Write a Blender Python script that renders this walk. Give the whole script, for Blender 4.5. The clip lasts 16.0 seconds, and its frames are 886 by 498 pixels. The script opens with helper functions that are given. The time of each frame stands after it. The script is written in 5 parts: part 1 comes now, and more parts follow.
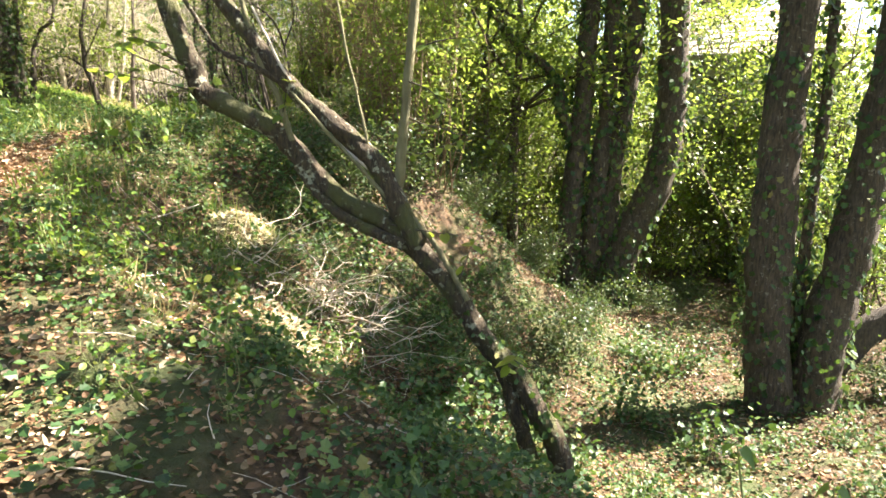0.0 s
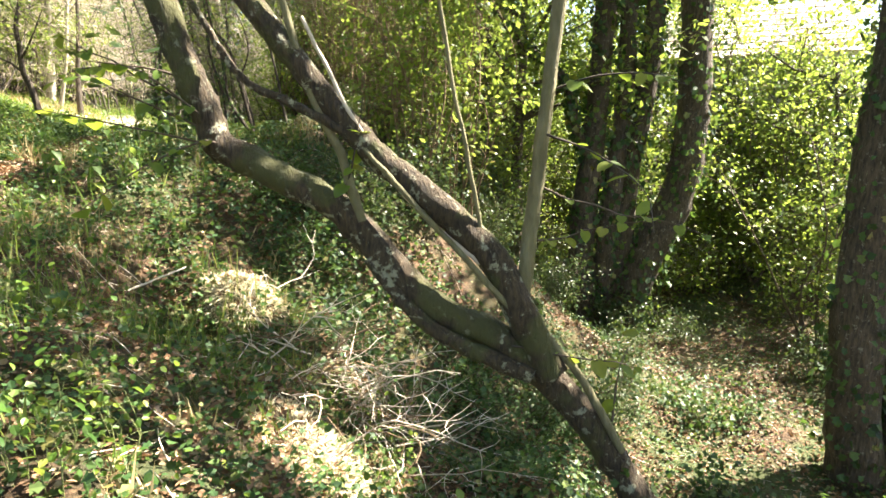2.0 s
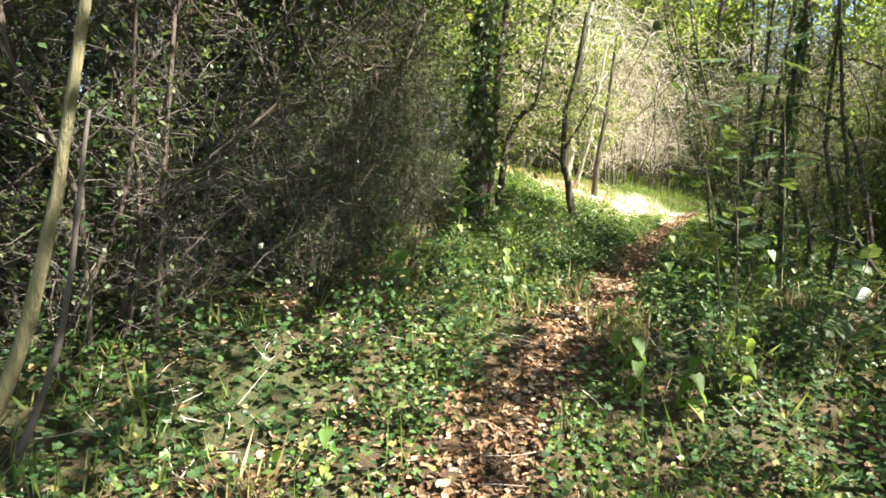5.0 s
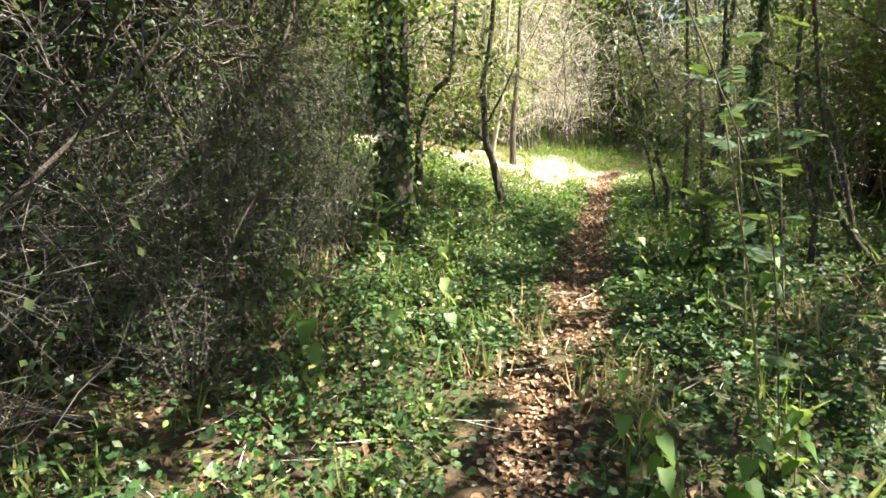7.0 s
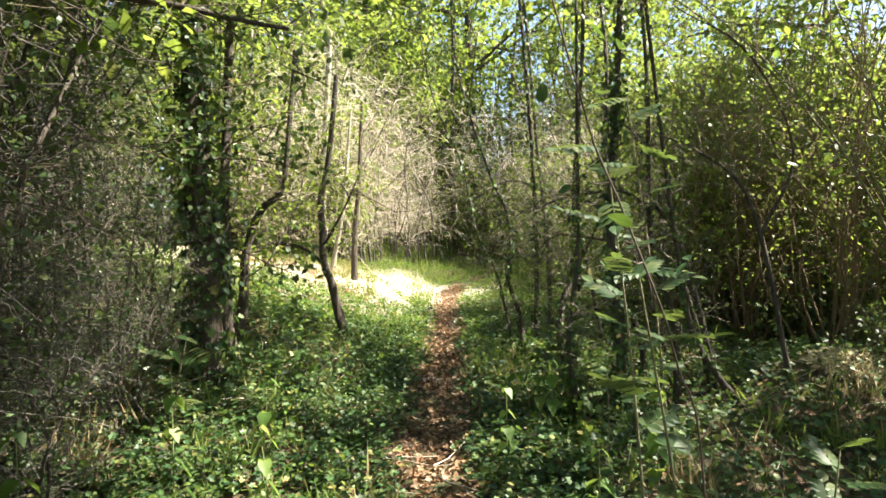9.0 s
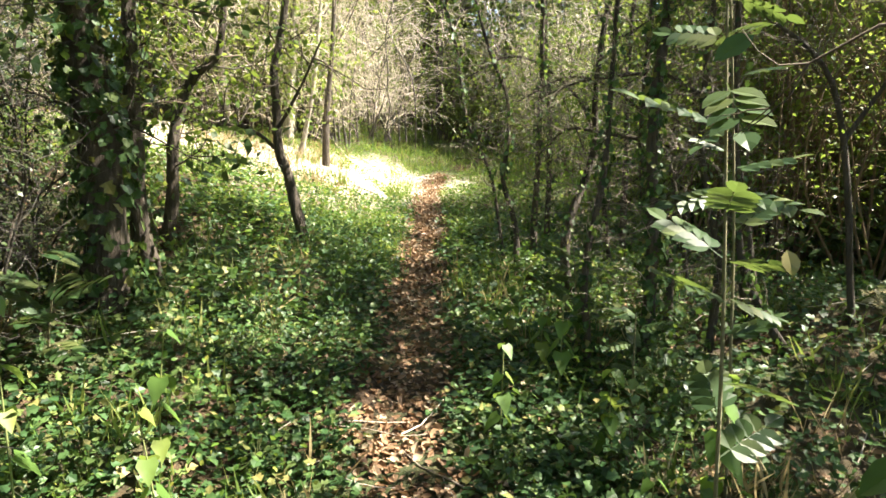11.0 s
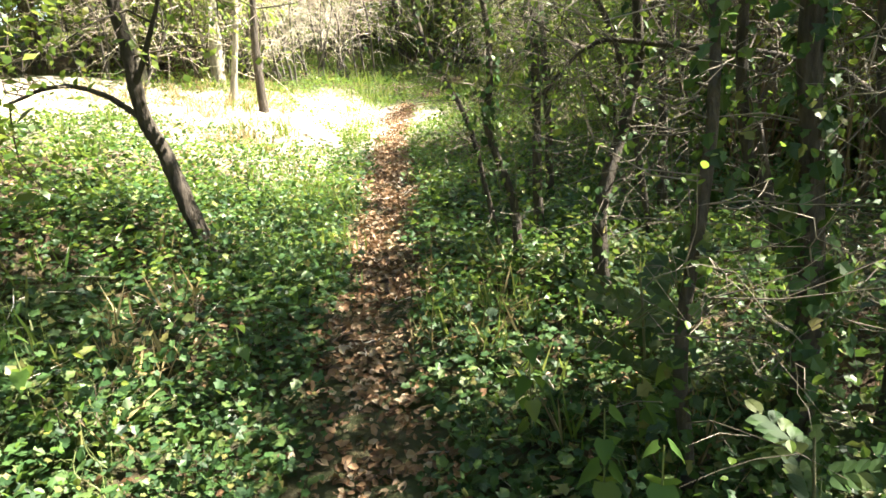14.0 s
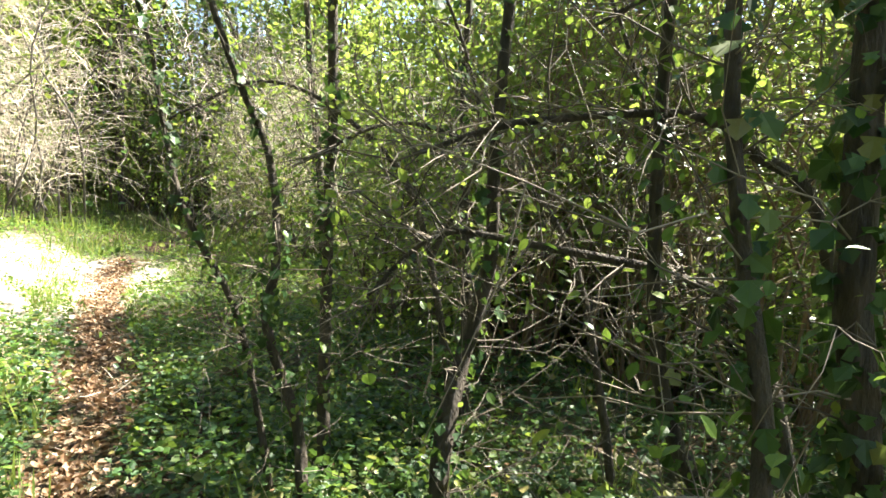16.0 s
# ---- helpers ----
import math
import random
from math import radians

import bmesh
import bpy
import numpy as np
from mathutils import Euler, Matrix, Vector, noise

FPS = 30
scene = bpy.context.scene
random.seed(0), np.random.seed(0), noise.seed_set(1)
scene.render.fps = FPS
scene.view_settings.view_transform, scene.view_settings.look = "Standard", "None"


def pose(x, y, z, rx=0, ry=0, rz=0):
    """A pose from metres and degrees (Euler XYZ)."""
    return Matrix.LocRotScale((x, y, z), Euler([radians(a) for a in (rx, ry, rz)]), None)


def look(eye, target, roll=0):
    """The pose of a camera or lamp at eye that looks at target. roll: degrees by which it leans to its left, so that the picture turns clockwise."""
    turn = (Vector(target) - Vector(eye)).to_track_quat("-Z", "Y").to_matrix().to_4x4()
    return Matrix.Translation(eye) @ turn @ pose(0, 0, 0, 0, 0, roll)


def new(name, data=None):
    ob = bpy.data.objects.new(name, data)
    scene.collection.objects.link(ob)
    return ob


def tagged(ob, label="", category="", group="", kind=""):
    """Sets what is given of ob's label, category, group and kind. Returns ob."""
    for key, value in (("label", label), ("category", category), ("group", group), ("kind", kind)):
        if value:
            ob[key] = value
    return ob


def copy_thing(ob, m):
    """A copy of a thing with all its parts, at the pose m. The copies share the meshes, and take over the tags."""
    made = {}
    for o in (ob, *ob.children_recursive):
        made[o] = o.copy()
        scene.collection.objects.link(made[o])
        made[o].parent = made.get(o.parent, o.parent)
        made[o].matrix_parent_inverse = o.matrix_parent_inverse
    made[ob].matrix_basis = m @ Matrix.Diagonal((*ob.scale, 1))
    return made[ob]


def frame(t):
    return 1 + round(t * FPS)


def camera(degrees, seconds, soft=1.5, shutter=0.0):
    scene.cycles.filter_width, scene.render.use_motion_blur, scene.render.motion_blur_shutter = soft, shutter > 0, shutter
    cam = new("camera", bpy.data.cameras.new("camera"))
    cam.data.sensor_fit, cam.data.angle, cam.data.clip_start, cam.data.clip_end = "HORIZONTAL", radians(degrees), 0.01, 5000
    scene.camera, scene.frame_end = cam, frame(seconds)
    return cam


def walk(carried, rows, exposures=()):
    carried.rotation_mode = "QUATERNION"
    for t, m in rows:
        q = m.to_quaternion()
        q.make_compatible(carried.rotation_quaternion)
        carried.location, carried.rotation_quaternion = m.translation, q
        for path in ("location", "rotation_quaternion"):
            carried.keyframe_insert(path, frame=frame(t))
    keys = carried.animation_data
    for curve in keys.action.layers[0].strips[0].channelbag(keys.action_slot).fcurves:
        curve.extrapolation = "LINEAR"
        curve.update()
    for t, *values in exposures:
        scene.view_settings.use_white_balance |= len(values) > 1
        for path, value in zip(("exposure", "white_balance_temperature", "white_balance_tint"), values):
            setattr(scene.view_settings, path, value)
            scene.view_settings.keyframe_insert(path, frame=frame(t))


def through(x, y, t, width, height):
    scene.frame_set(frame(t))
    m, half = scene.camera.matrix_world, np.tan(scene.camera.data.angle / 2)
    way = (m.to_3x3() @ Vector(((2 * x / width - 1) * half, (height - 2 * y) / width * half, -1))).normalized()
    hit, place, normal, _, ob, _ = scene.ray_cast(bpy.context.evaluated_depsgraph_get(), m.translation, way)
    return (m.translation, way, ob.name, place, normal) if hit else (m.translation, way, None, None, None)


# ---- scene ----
cam = camera(70.6, 16.0, soft=1.6)
PATH = [
    (0, (0.000, 0.000, 1.550), (0.035, 1.973, 1.226), -0.4),
    (0.5, (-0.139, 0.403, 1.561), (0.127, 2.358, 1.232), -0.2),
    (1, (-0.364, 0.771, 1.632), (-0.074, 2.723, 1.309), -0.6),
    (1.5, (-0.636, 1.171, 1.832), (-0.414, 3.130, 1.494), -0.8),
    (2, (-0.885, 1.623, 1.984), (-0.706, 3.584, 1.633), -0.4),
    (2.5, (-1.117, 2.225, 2.014), (-1.194, 4.196, 1.682), 0.5),
    (3, (-1.398, 2.775, 2.101), (-1.853, 4.699, 1.797), 0.4),
    (3.5, (-1.825, 3.181, 2.217), (-2.455, 5.059, 1.942), 1.0),
    (4, (-2.283, 3.589, 2.342), (-3.068, 5.410, 2.084), 2.8),
    (4.5, (-2.520, 3.920, 2.454), (-3.523, 5.638, 2.242), 3.1),
    (4.7, (-2.614, 4.007, 2.547), (-3.749, 5.642, 2.353), 3.5),
    (6.8, (-3.464, 5.086, 2.980), (-4.425, 6.809, 2.647), -2.1),
    (7, (-3.495, 5.156, 3.002), (-4.382, 6.918, 2.674), -1.9),
    (7.5, (-3.596, 5.309, 3.116), (-4.059, 7.246, 2.923), -1.4),
    (8, (-3.676, 5.491, 3.126), (-3.995, 7.457, 2.951), -1.9),
    (8.5, (-3.716, 5.684, 3.167), (-4.088, 7.649, 3.118), -1.7),
    (9, (-3.777, 5.928, 3.165), (-4.195, 7.884, 3.158), -1.2),
    (9.5, (-3.851, 6.171, 3.203), (-4.208, 8.135, 3.082), 0.2),
    (10, (-3.902, 6.401, 3.196), (-4.232, 8.357, 2.940), 1.6),
    (12.5, (-4.180, 8.015, 3.280), (-4.556, 9.923, 2.815), 0.4),
    (13, (-4.216, 8.258, 3.263), (-4.504, 10.163, 2.726), -0.3),
    (13.5, (-4.185, 8.533, 3.254), (-4.481, 10.418, 2.655), -3.3),
    (14, (-4.211, 8.785, 3.292), (-4.510, 10.661, 2.669), -4.6),
    (14.5, (-4.269, 9.032, 3.338), (-4.289, 10.941, 2.744), -0.1),
    (15, (-4.282, 9.221, 3.311), (-3.921, 11.140, 2.875), 3.0),
    (15.5, (-4.348, 9.411, 3.311), (-3.854, 11.332, 3.059), 2.7),
    (16, (-4.486, 9.691, 3.343), (-3.927, 11.605, 3.191), 2.0),
]
walk(cam, [(t, look(eye, target, roll)) for t, eye, target, roll in PATH], [(0, 3.15, 6700, 15), (2.5, 3.1, 6700, 14), (3.5, 2.95, 6600, 13), (4.7, 2.72, 6500, 11), (7, 2.8, 6400, 12), (9, 2.65, 6600, 11.5), (11, 2.8, 6600, 11.5), (13, 3.0, 6600, 11), (14.7, 3.25, 6400, 9.5), (16, 3.2, 6300, 9.5)])

# ---- light ----
SUN_AZ, SUN_EL = 16.0, 50.0     # degrees: azimuth from +x towards +y, height
world = bpy.data.worlds.new("world")
scene.world = world
world.use_nodes = True
wn = world.node_tree
sky = wn.nodes.new("ShaderNodeTexSky")
sky.sky_type = "NISHITA"
sky.sun_disc = False
sky.sun_elevation = radians(SUN_EL)
sky.sun_rotation = radians(90 - SUN_AZ)
wn.links.new(sky.outputs[0], wn.nodes["Background"].inputs[0])
wn.nodes["Background"].inputs[1].default_value = 0.056
sun = new("sun", bpy.data.lights.new("sun", "SUN"))
sun.data.energy, sun.data.angle, sun.data.color = 5.0, radians(0.55), (1.0, 0.93, 0.8)
sun_way = Vector((math.cos(radians(SUN_AZ)) * math.cos(radians(SUN_EL)), math.sin(radians(SUN_AZ)) * math.cos(radians(SUN_EL)), math.sin(radians(SUN_EL))))
sun.matrix_world = look(sun_way * 30, (0, 0, 0))

rng = np.random.default_rng(11)


# ---- materials ----
def base_material(name, rough=0.7):
    m = bpy.data.materials.new(name)
    m.use_nodes = True
    nt = m.node_tree
    b = nt.nodes["Principled BSDF"]
    b.inputs["Roughness"].default_value = rough
    return m, nt, b


def ramp(nt, fac, stops):
    r = nt.nodes.new("ShaderNodeValToRGB")
    els = r.color_ramp.elements
    while len(els) < len(stops):
        els.new(0.5)
    for e, (p, c) in zip(els, stops):
        e.position, e.color = p, (*c, 1)
    nt.links.new(fac, r.inputs[0])
    return r.outputs[0]


def tex_noise(nt, scale, detail=4.0, rough=0.6, vec=None):
    n = nt.nodes.new("ShaderNodeTexNoise")
    n.inputs["Scale"].default_value = scale
    n.inputs["Detail"].default_value = detail
    n.inputs["Roughness"].default_value = rough
    if vec is not None:
        nt.links.new(vec, n.inputs["Vector"])
    return n.outputs["Fac"]


def coords(nt, stretch=(1, 1, 1)):
    t = nt.nodes.new("ShaderNodeTexCoord")
    p = nt.nodes.new("ShaderNodeMapping")
    p.inputs["Scale"].default_value = stretch
    nt.links.new(t.outputs["Object"], p.inputs[0])
    return p.outputs[0]


def mixc(nt, fac, a, b, blend="MIX"):
    n = nt.nodes.new("ShaderNodeMix")
    n.data_type, n.blend_type = "RGBA", blend
    for sock, v in ((n.inputs[0], fac), (n.inputs[6], a), (n.inputs[7], b)):
        if isinstance(v, (int, float)):
            sock.default_value = v
        elif isinstance(v, tuple):
            sock.default_value = (*v, 1)
        else:
            nt.links.new(v, sock)
    return n.outputs[2]


def mathn(nt, op, a, value):
    n = nt.nodes.new("ShaderNodeMath")
    n.operation = op
    nt.links.new(a, n.inputs[0])
    n.inputs[1].default_value = value
    return n.outputs[0]


def bump(nt, b, height, strength=0.5, dist=0.02):
    n = nt.nodes.new("ShaderNodeBump")
    n.inputs["Strength"].default_value = strength
    n.inputs["Distance"].default_value = dist
    nt.links.new(height, n.inputs["Height"])
    nt.links.new(n.outputs[0], b.inputs["Normal"])


def leaf_material(name, stops, through=0.45, glow=(0.30, 0.42, 0.05), rough=0.42):
    """Leaf: colour varies from leaf to leaf; part of the light passes through."""
    m, nt, b = base_material(name, rough)
    g = nt.nodes.new("ShaderNodeNewGeometry")
    oi = nt.nodes.new("ShaderNodeObjectInfo")
    add = nt.nodes.new("ShaderNodeMath")
    add.operation = "ADD"
    nt.links.new(g.outputs["Random Per Island"], add.inputs[0])
    nt.links.new(oi.outputs["Random"], add.inputs[1])
    fr = nt.nodes.new("ShaderNodeMath")
    fr.operation = "FRACT"
    nt.links.new(add.outputs[0], fr.inputs[0])
    c = ramp(nt, fr.outputs[0], stops)
    mott = tex_noise(nt, 45, 3, 0.6, coords(nt))
    c = mixc(nt, 0.35, c, ramp(nt, mott, [(0.3, (0.35, 0.35, 0.3)), (0.7, (1, 1, 1))]), "MULTIPLY")
    nt.links.new(c, b.inputs["Base Color"])
    b.inputs["Specular IOR Level"].default_value = 0.35
    tr = nt.nodes.new("ShaderNodeBsdfTranslucent")
    tc = mixc(nt, 0.55, c, glow)
    nt.links.new(tc, tr.inputs[0])
    mx = nt.nodes.new("ShaderNodeMixShader")
    mx.inputs[0].default_value = through
    nt.links.new(b.outputs[0], mx.inputs[1])
    nt.links.new(tr.outputs[0], mx.inputs[2])
    nt.links.new(mx.outputs[0], nt.nodes["Material Output"].inputs[0])
    return m


def bark_material(name, dark, light, lichen=None, amount=0.45, scale=1.0, moss=None):
    m, nt, b = base_material(name, 0.88)
    v = coords(nt, (1, 1, 0.22))
    n1 = tex_noise(nt, 26 * scale, 6, 0.65, v)
    n2 = tex_noise(nt, 3.2, 4, 0.6, coords(nt))
    c = ramp(nt, n1, [(0.3, dark), (0.72, light)])
    if lichen:
        c = mixc(nt, ramp(nt, tex_noise(nt, 16, 5, 0.7, coords(nt)), [(0.66 - amount * 0.16, (0, 0, 0)), (0.69 - amount * 0.1, (1, 1, 1))]), c, lichen)
    if moss:
        c = mixc(nt, ramp(nt, n2, [(0.5, (0, 0, 0)), (0.58, (0.8, 0.8, 0.8))]), c, moss)
    else:
        c = mixc(nt, 0.5, c, ramp(nt, n2, [(0.3, (0.5, 0.47, 0.42)), (0.7, (1, 1, 1))]), "MULTIPLY")
    nt.links.new(c, b.inputs["Base Color"])
    bump(nt, b, n1, 1.0, 0.035)
    return m


def twig_material(name, a, bcol, rough=0.85):
    m, nt, b = base_material(name, rough)
    g = nt.nodes.new("ShaderNodeNewGeometry")
    c = ramp(nt, g.outputs["Random Per Island"], [(0.0, a), (1.0, bcol)])
    c = mixc(nt, 0.6, c, ramp(nt, tex_noise(nt, 30, 4, 0.6, coords(nt)), [(0.3, (0.45, 0.42, 0.4)), (0.7, (1, 1, 1))]), "MULTIPLY")
    nt.links.new(c, b.inputs["Base Color"])
    return m


def ground_material():
    m, nt, b = base_material("soil and leaf mould", 0.95)
    v = coords(nt)
    c = ramp(nt, tex_noise(nt, 14, 8, 0.7, v), [(0.25, (0.018, 0.013, 0.008)), (0.5, (0.075, 0.045, 0.022)), (0.62, (0.15, 0.085, 0.042)), (0.8, (0.28, 0.18, 0.10))])
    green = ramp(nt, tex_noise(nt, 0.9, 4, 0.6, v), [(0.42, (0, 0, 0)), (0.6, (1, 1, 1))])
    c = mixc(nt, green, c, mixc(nt, tex_noise(nt, 24, 5, 0.7, v), (0.02, 0.03, 0.008), (0.09, 0.11, 0.03)))
    for cx, cy, rad in ((-8.7, 16.3, 2.7), (-7.0, 19.2, 1.9)):        # dry sandy earth of the bank, paled to stand in for glaring sun
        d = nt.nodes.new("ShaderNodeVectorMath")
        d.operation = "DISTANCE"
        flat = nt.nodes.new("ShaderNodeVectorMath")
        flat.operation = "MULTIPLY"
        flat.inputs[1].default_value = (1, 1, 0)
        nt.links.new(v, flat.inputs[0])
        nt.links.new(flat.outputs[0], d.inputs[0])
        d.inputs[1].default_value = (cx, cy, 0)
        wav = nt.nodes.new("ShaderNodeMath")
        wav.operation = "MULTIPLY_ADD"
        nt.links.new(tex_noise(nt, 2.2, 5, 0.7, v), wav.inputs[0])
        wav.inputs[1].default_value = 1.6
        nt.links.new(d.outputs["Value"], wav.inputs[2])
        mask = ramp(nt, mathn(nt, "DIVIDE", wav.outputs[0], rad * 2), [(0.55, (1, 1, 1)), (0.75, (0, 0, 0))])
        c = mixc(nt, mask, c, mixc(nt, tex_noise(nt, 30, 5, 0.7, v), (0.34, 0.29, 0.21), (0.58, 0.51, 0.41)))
    nt.links.new(c, b.inputs["Base Color"])
    bump(nt, b, tex_noise(nt, 40, 6, 0.75, v), 1.0, 0.04)
    return m


M_GROUND = ground_material()
M_IVY = leaf_material("ivy leaf", [(0, (0.012, 0.03, 0.012)), (0.35, (0.035, 0.085, 0.025)), (0.7, (0.068, 0.13, 0.038)), (0.92, (0.13, 0.18, 0.052)), (1, (0.24, 0.2, 0.07))], 0.25, (0.18, 0.3, 0.04), 0.48)
M_FRESH = leaf_material("fresh green leaf", [(0, (0.025, 0.07, 0.015)), (0.5, (0.09, 0.18, 0.03)), (0.85, (0.16, 0.23, 0.04)), (1, (0.26, 0.26, 0.05))], 0.42, (0.27, 0.38, 0.05))
M_CANOPY = leaf_material("sunlit tree leaf", [(0, (0.06, 0.12, 0.02)), (0.5, (0.11, 0.18, 0.03)), (0.85, (0.18, 0.23, 0.045)), (1, (0.28, 0.26, 0.06))], 0.48, (0.36, 0.46, 0.07))
M_DARKLEAF = leaf_material("dark shrub leaf", [(0, (0.025, 0.055, 0.02)), (0.6, (0.05, 0.09, 0.03)), (1, (0.11, 0.13, 0.045))], 0.3, (0.2, 0.28, 0.05))
M_HERB = leaf_material("nettle leaf", [(0, (0.07, 0.15, 0.03)), (0.7, (0.11, 0.2, 0.045)), (1, (0.24, 0.27, 0.06))], 0.45, (0.3, 0.42, 0.06), 0.5)
M_HAZEL = leaf_material("hazel leaf", [(0, (0.09, 0.17, 0.03)), (0.7, (0.14, 0.22, 0.04)), (1, (0.27, 0.28, 0.05))], 0.5, (0.42, 0.52, 0.05), 0.45)
M_DEAD = leaf_material("dead fallen leaf", [(0, (0.07, 0.045, 0.028)), (0.35, (0.2, 0.11, 0.055)), (0.7, (0.34, 0.205, 0.115)), (0.9, (0.43, 0.32, 0.21)), (1, (0.52, 0.42, 0.3))], 0.15, (0.35, 0.2, 0.08), 0.7)
M_GRASS = leaf_material("grass blade", [(0, (0.06, 0.13, 0.025)), (0.6, (0.13, 0.2, 0.04)), (1, (0.28, 0.27, 0.1))], 0.4, (0.35, 0.42, 0.08), 0.55)
M_STRAW = leaf_material("dry straw", [(0, (0.2, 0.14, 0.06)), (0.6, (0.33, 0.25, 0.12)), (1, (0.48, 0.4, 0.22))], 0.25, (0.5, 0.4, 0.2), 0.6)
# pale dry moss, its colour raised so the sun flecks on it blaze
M_MOSS = leaf_material("dry moss lightened for sun", [(0, (0.3, 0.26, 0.12)), (0.5, (0.56, 0.5, 0.31)), (1, (0.75, 0.69, 0.53))], 0.12, (0.5, 0.45, 0.25), 0.8)
M_STEM = twig_material("green stem", (0.12, 0.17, 0.05), (0.25, 0.27, 0.1), 0.6)
M_HAZELBARK = bark_material("hazel bark", (0.012, 0.009, 0.005), (0.105, 0.074, 0.04), (0.3, 0.3, 0.21), 0.6, 2.2, (0.075, 0.08, 0.022))
M_SHOOT = bark_material("young shoot bark", (0.13, 0.12, 0.06), (0.26, 0.24, 0.13))
M_BARK = bark_material("rough grey bark", (0.022, 0.017, 0.013), (0.15, 0.115, 0.08), (0.24, 0.23, 0.18), 0.4, 1.3)
M_DARKBARK = bark_material("dark bark", (0.03, 0.024, 0.018), (0.12, 0.095, 0.07), None, 0, 1.3)
M_PALETRUNK = bark_material("pale smooth bark", (0.2, 0.17, 0.13), (0.5, 0.46, 0.38))
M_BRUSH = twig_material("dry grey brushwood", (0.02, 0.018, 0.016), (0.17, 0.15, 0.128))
M_DRYTWIG = twig_material("dry tan twigs", (0.07, 0.056, 0.04), (0.28, 0.235, 0.18))
M_TWIG = twig_material("dark twigs", (0.045, 0.034, 0.024), (0.14, 0.105, 0.07))
# pale dead wood, lightened further so sunlit twigs look glaring
M_PALE = twig_material("pale dead twigs lightened for sun", (0.42, 0.35, 0.27), (0.76, 0.68, 0.57))
M_CANE = twig_material("brown canes", (0.10, 0.065, 0.035), (0.26, 0.18, 0.10))

# ---- the lie of the land ----
TRAIL_Y = [-8, 0, 3, 5.2, 6.3, 7.2, 8.2, 9, 10, 11.3, 13.2, 14.3, 16, 17, 20, 26, 40]
TRAIL_X = [2, -1, -2.4, -3.7, -3.97, -4.3, -4.45, -4.52, -4.7, -4.97, -5.35, -5.52, -5.9, -6.12, -6.6, -5.5, -5]
EDGE_Y = [-8, 0, 3, 5.2, 6.75, 8.9, 11, 12.8, 15, 17.6, 20, 26, 40]        # the brow from which the gully falls
EDGE_X = [2, -1, -2.4, -3.8, -4.6, -4.55, -4.85, -5.15, -5.6, -6.2, -6.5, -5.5, -5]
RISE_Y = [-8, 0, 2, 3.9, 5.15, 6.5, 8, 9.7, 11.5, 13.8, 18, 26, 40, 80]
RISE_Z = [-1.0, 0, 0.4, 0.88, 1.2, 1.5, 1.74, 1.87, 2.03, 2.05, 2.08, 2.5, 3.4, 6]


def smooth(a, b, v):
    u = np.clip((v - a) / (b - a), 0, 1)
    return u * u * (3 - 2 * u)


def trail_x(y):
    return np.interp(y, TRAIL_Y, TRAIL_X)


def ground_z(x, y):
    """Height of the ground: the trail climbs along y, a gully falls away on +x, a bank rises on -x."""
    x, y = np.asarray(x, float), np.asarray(y, float)
    dx = x - trail_x(y)
    z = np.interp(y, RISE_Y, RISE_Z)
    start = 0.15 + 2.85 * smooth(7, 11, y)
    floor = -1.2 - 0.8 * smooth(0, 8, y) + 0.12 * np.maximum(0, x - 12)
    z = z + (floor - z) * smooth(start, start + 6, x - np.interp(y, EDGE_Y, EDGE_X))
    k = 0.2 + 0.22 * smooth(7, 11, y)
    left = np.maximum(0, -dx - 0.7) * k
    z = z + left * 3.2 / (3.2 + left)
    off = smooth(0.15, 0.8, np.abs(dx))
    z = z + off * (0.05 * np.sin(2.3 * x + 1.1) * np.sin(1.9 * y) + 0.03 * np.sin(5.1 * x - 2.2 * y) + 0.02 * np.sin(9 * x + 7 * y))
    z = z - 0.05 * np.exp(-(dx / 0.22) ** 2)
    z = z - 0.55 * np.exp(-((x + 0.5) ** 2 / 1.3 + (y - 4.9) ** 2 / 0.8))     # hollow under the hazel
    z = z + 0.38 * np.exp(-((x + 2.12) ** 2 + (y - 7.0) ** 2) / 0.08)          # mossy hummock
    z = z - 0.5 * np.exp(-((x + 2.55) ** 2 / 0.22 + (y - 6.25) ** 2 / 0.3))   # drop below the trail
    z = z + 0.45 * np.exp(-((x + 1.35) ** 2 / 0.4 + (y - 6.9) ** 2 / 0.25))   # brushwood hump
    z = z + 0.65 * np.exp(-((x - 0.3) ** 2 / 0.4 + (y - 6.3) ** 2 / 0.25))    # ivy hump
    z = z + 0.35 * np.exp(-((x + 1.75) ** 2 + (y - 11.1) ** 2) / 0.25)
    return z


# ---- mesh tools ----
def np_mesh(name, verts, faces, mat, smooth_faces=False):
    me = bpy.data.meshes.new(name)
    verts = np.ascontiguousarray(verts, np.float32)
    faces = np.ascontiguousarray(faces, np.int32)
    k = faces.shape[1]
    me.vertices.add(len(verts))
    me.vertices.foreach_set("co", verts.ravel())
    me.loops.add(faces.size)
    me.loops.foreach_set("vertex_index", faces.ravel())
    me.polygons.add(len(faces))
    me.polygons.foreach_set("loop_start", np.arange(0, faces.size, k, dtype=np.int32))
    me.polygons.foreach_set("use_smooth", np.full(len(faces), smooth_faces))
    me.update(calc_edges=True)
    me.materials.append(mat)
    return me


def part(name, mesh, parent=None, label=""):
    ob = new(name, mesh)
    ob.parent = parent
    return tagged(ob, label)


def thing(name, at, label, category, group=""):
    ob = new(name)
    ob.location = at
    return tagged(ob, label, category, group)


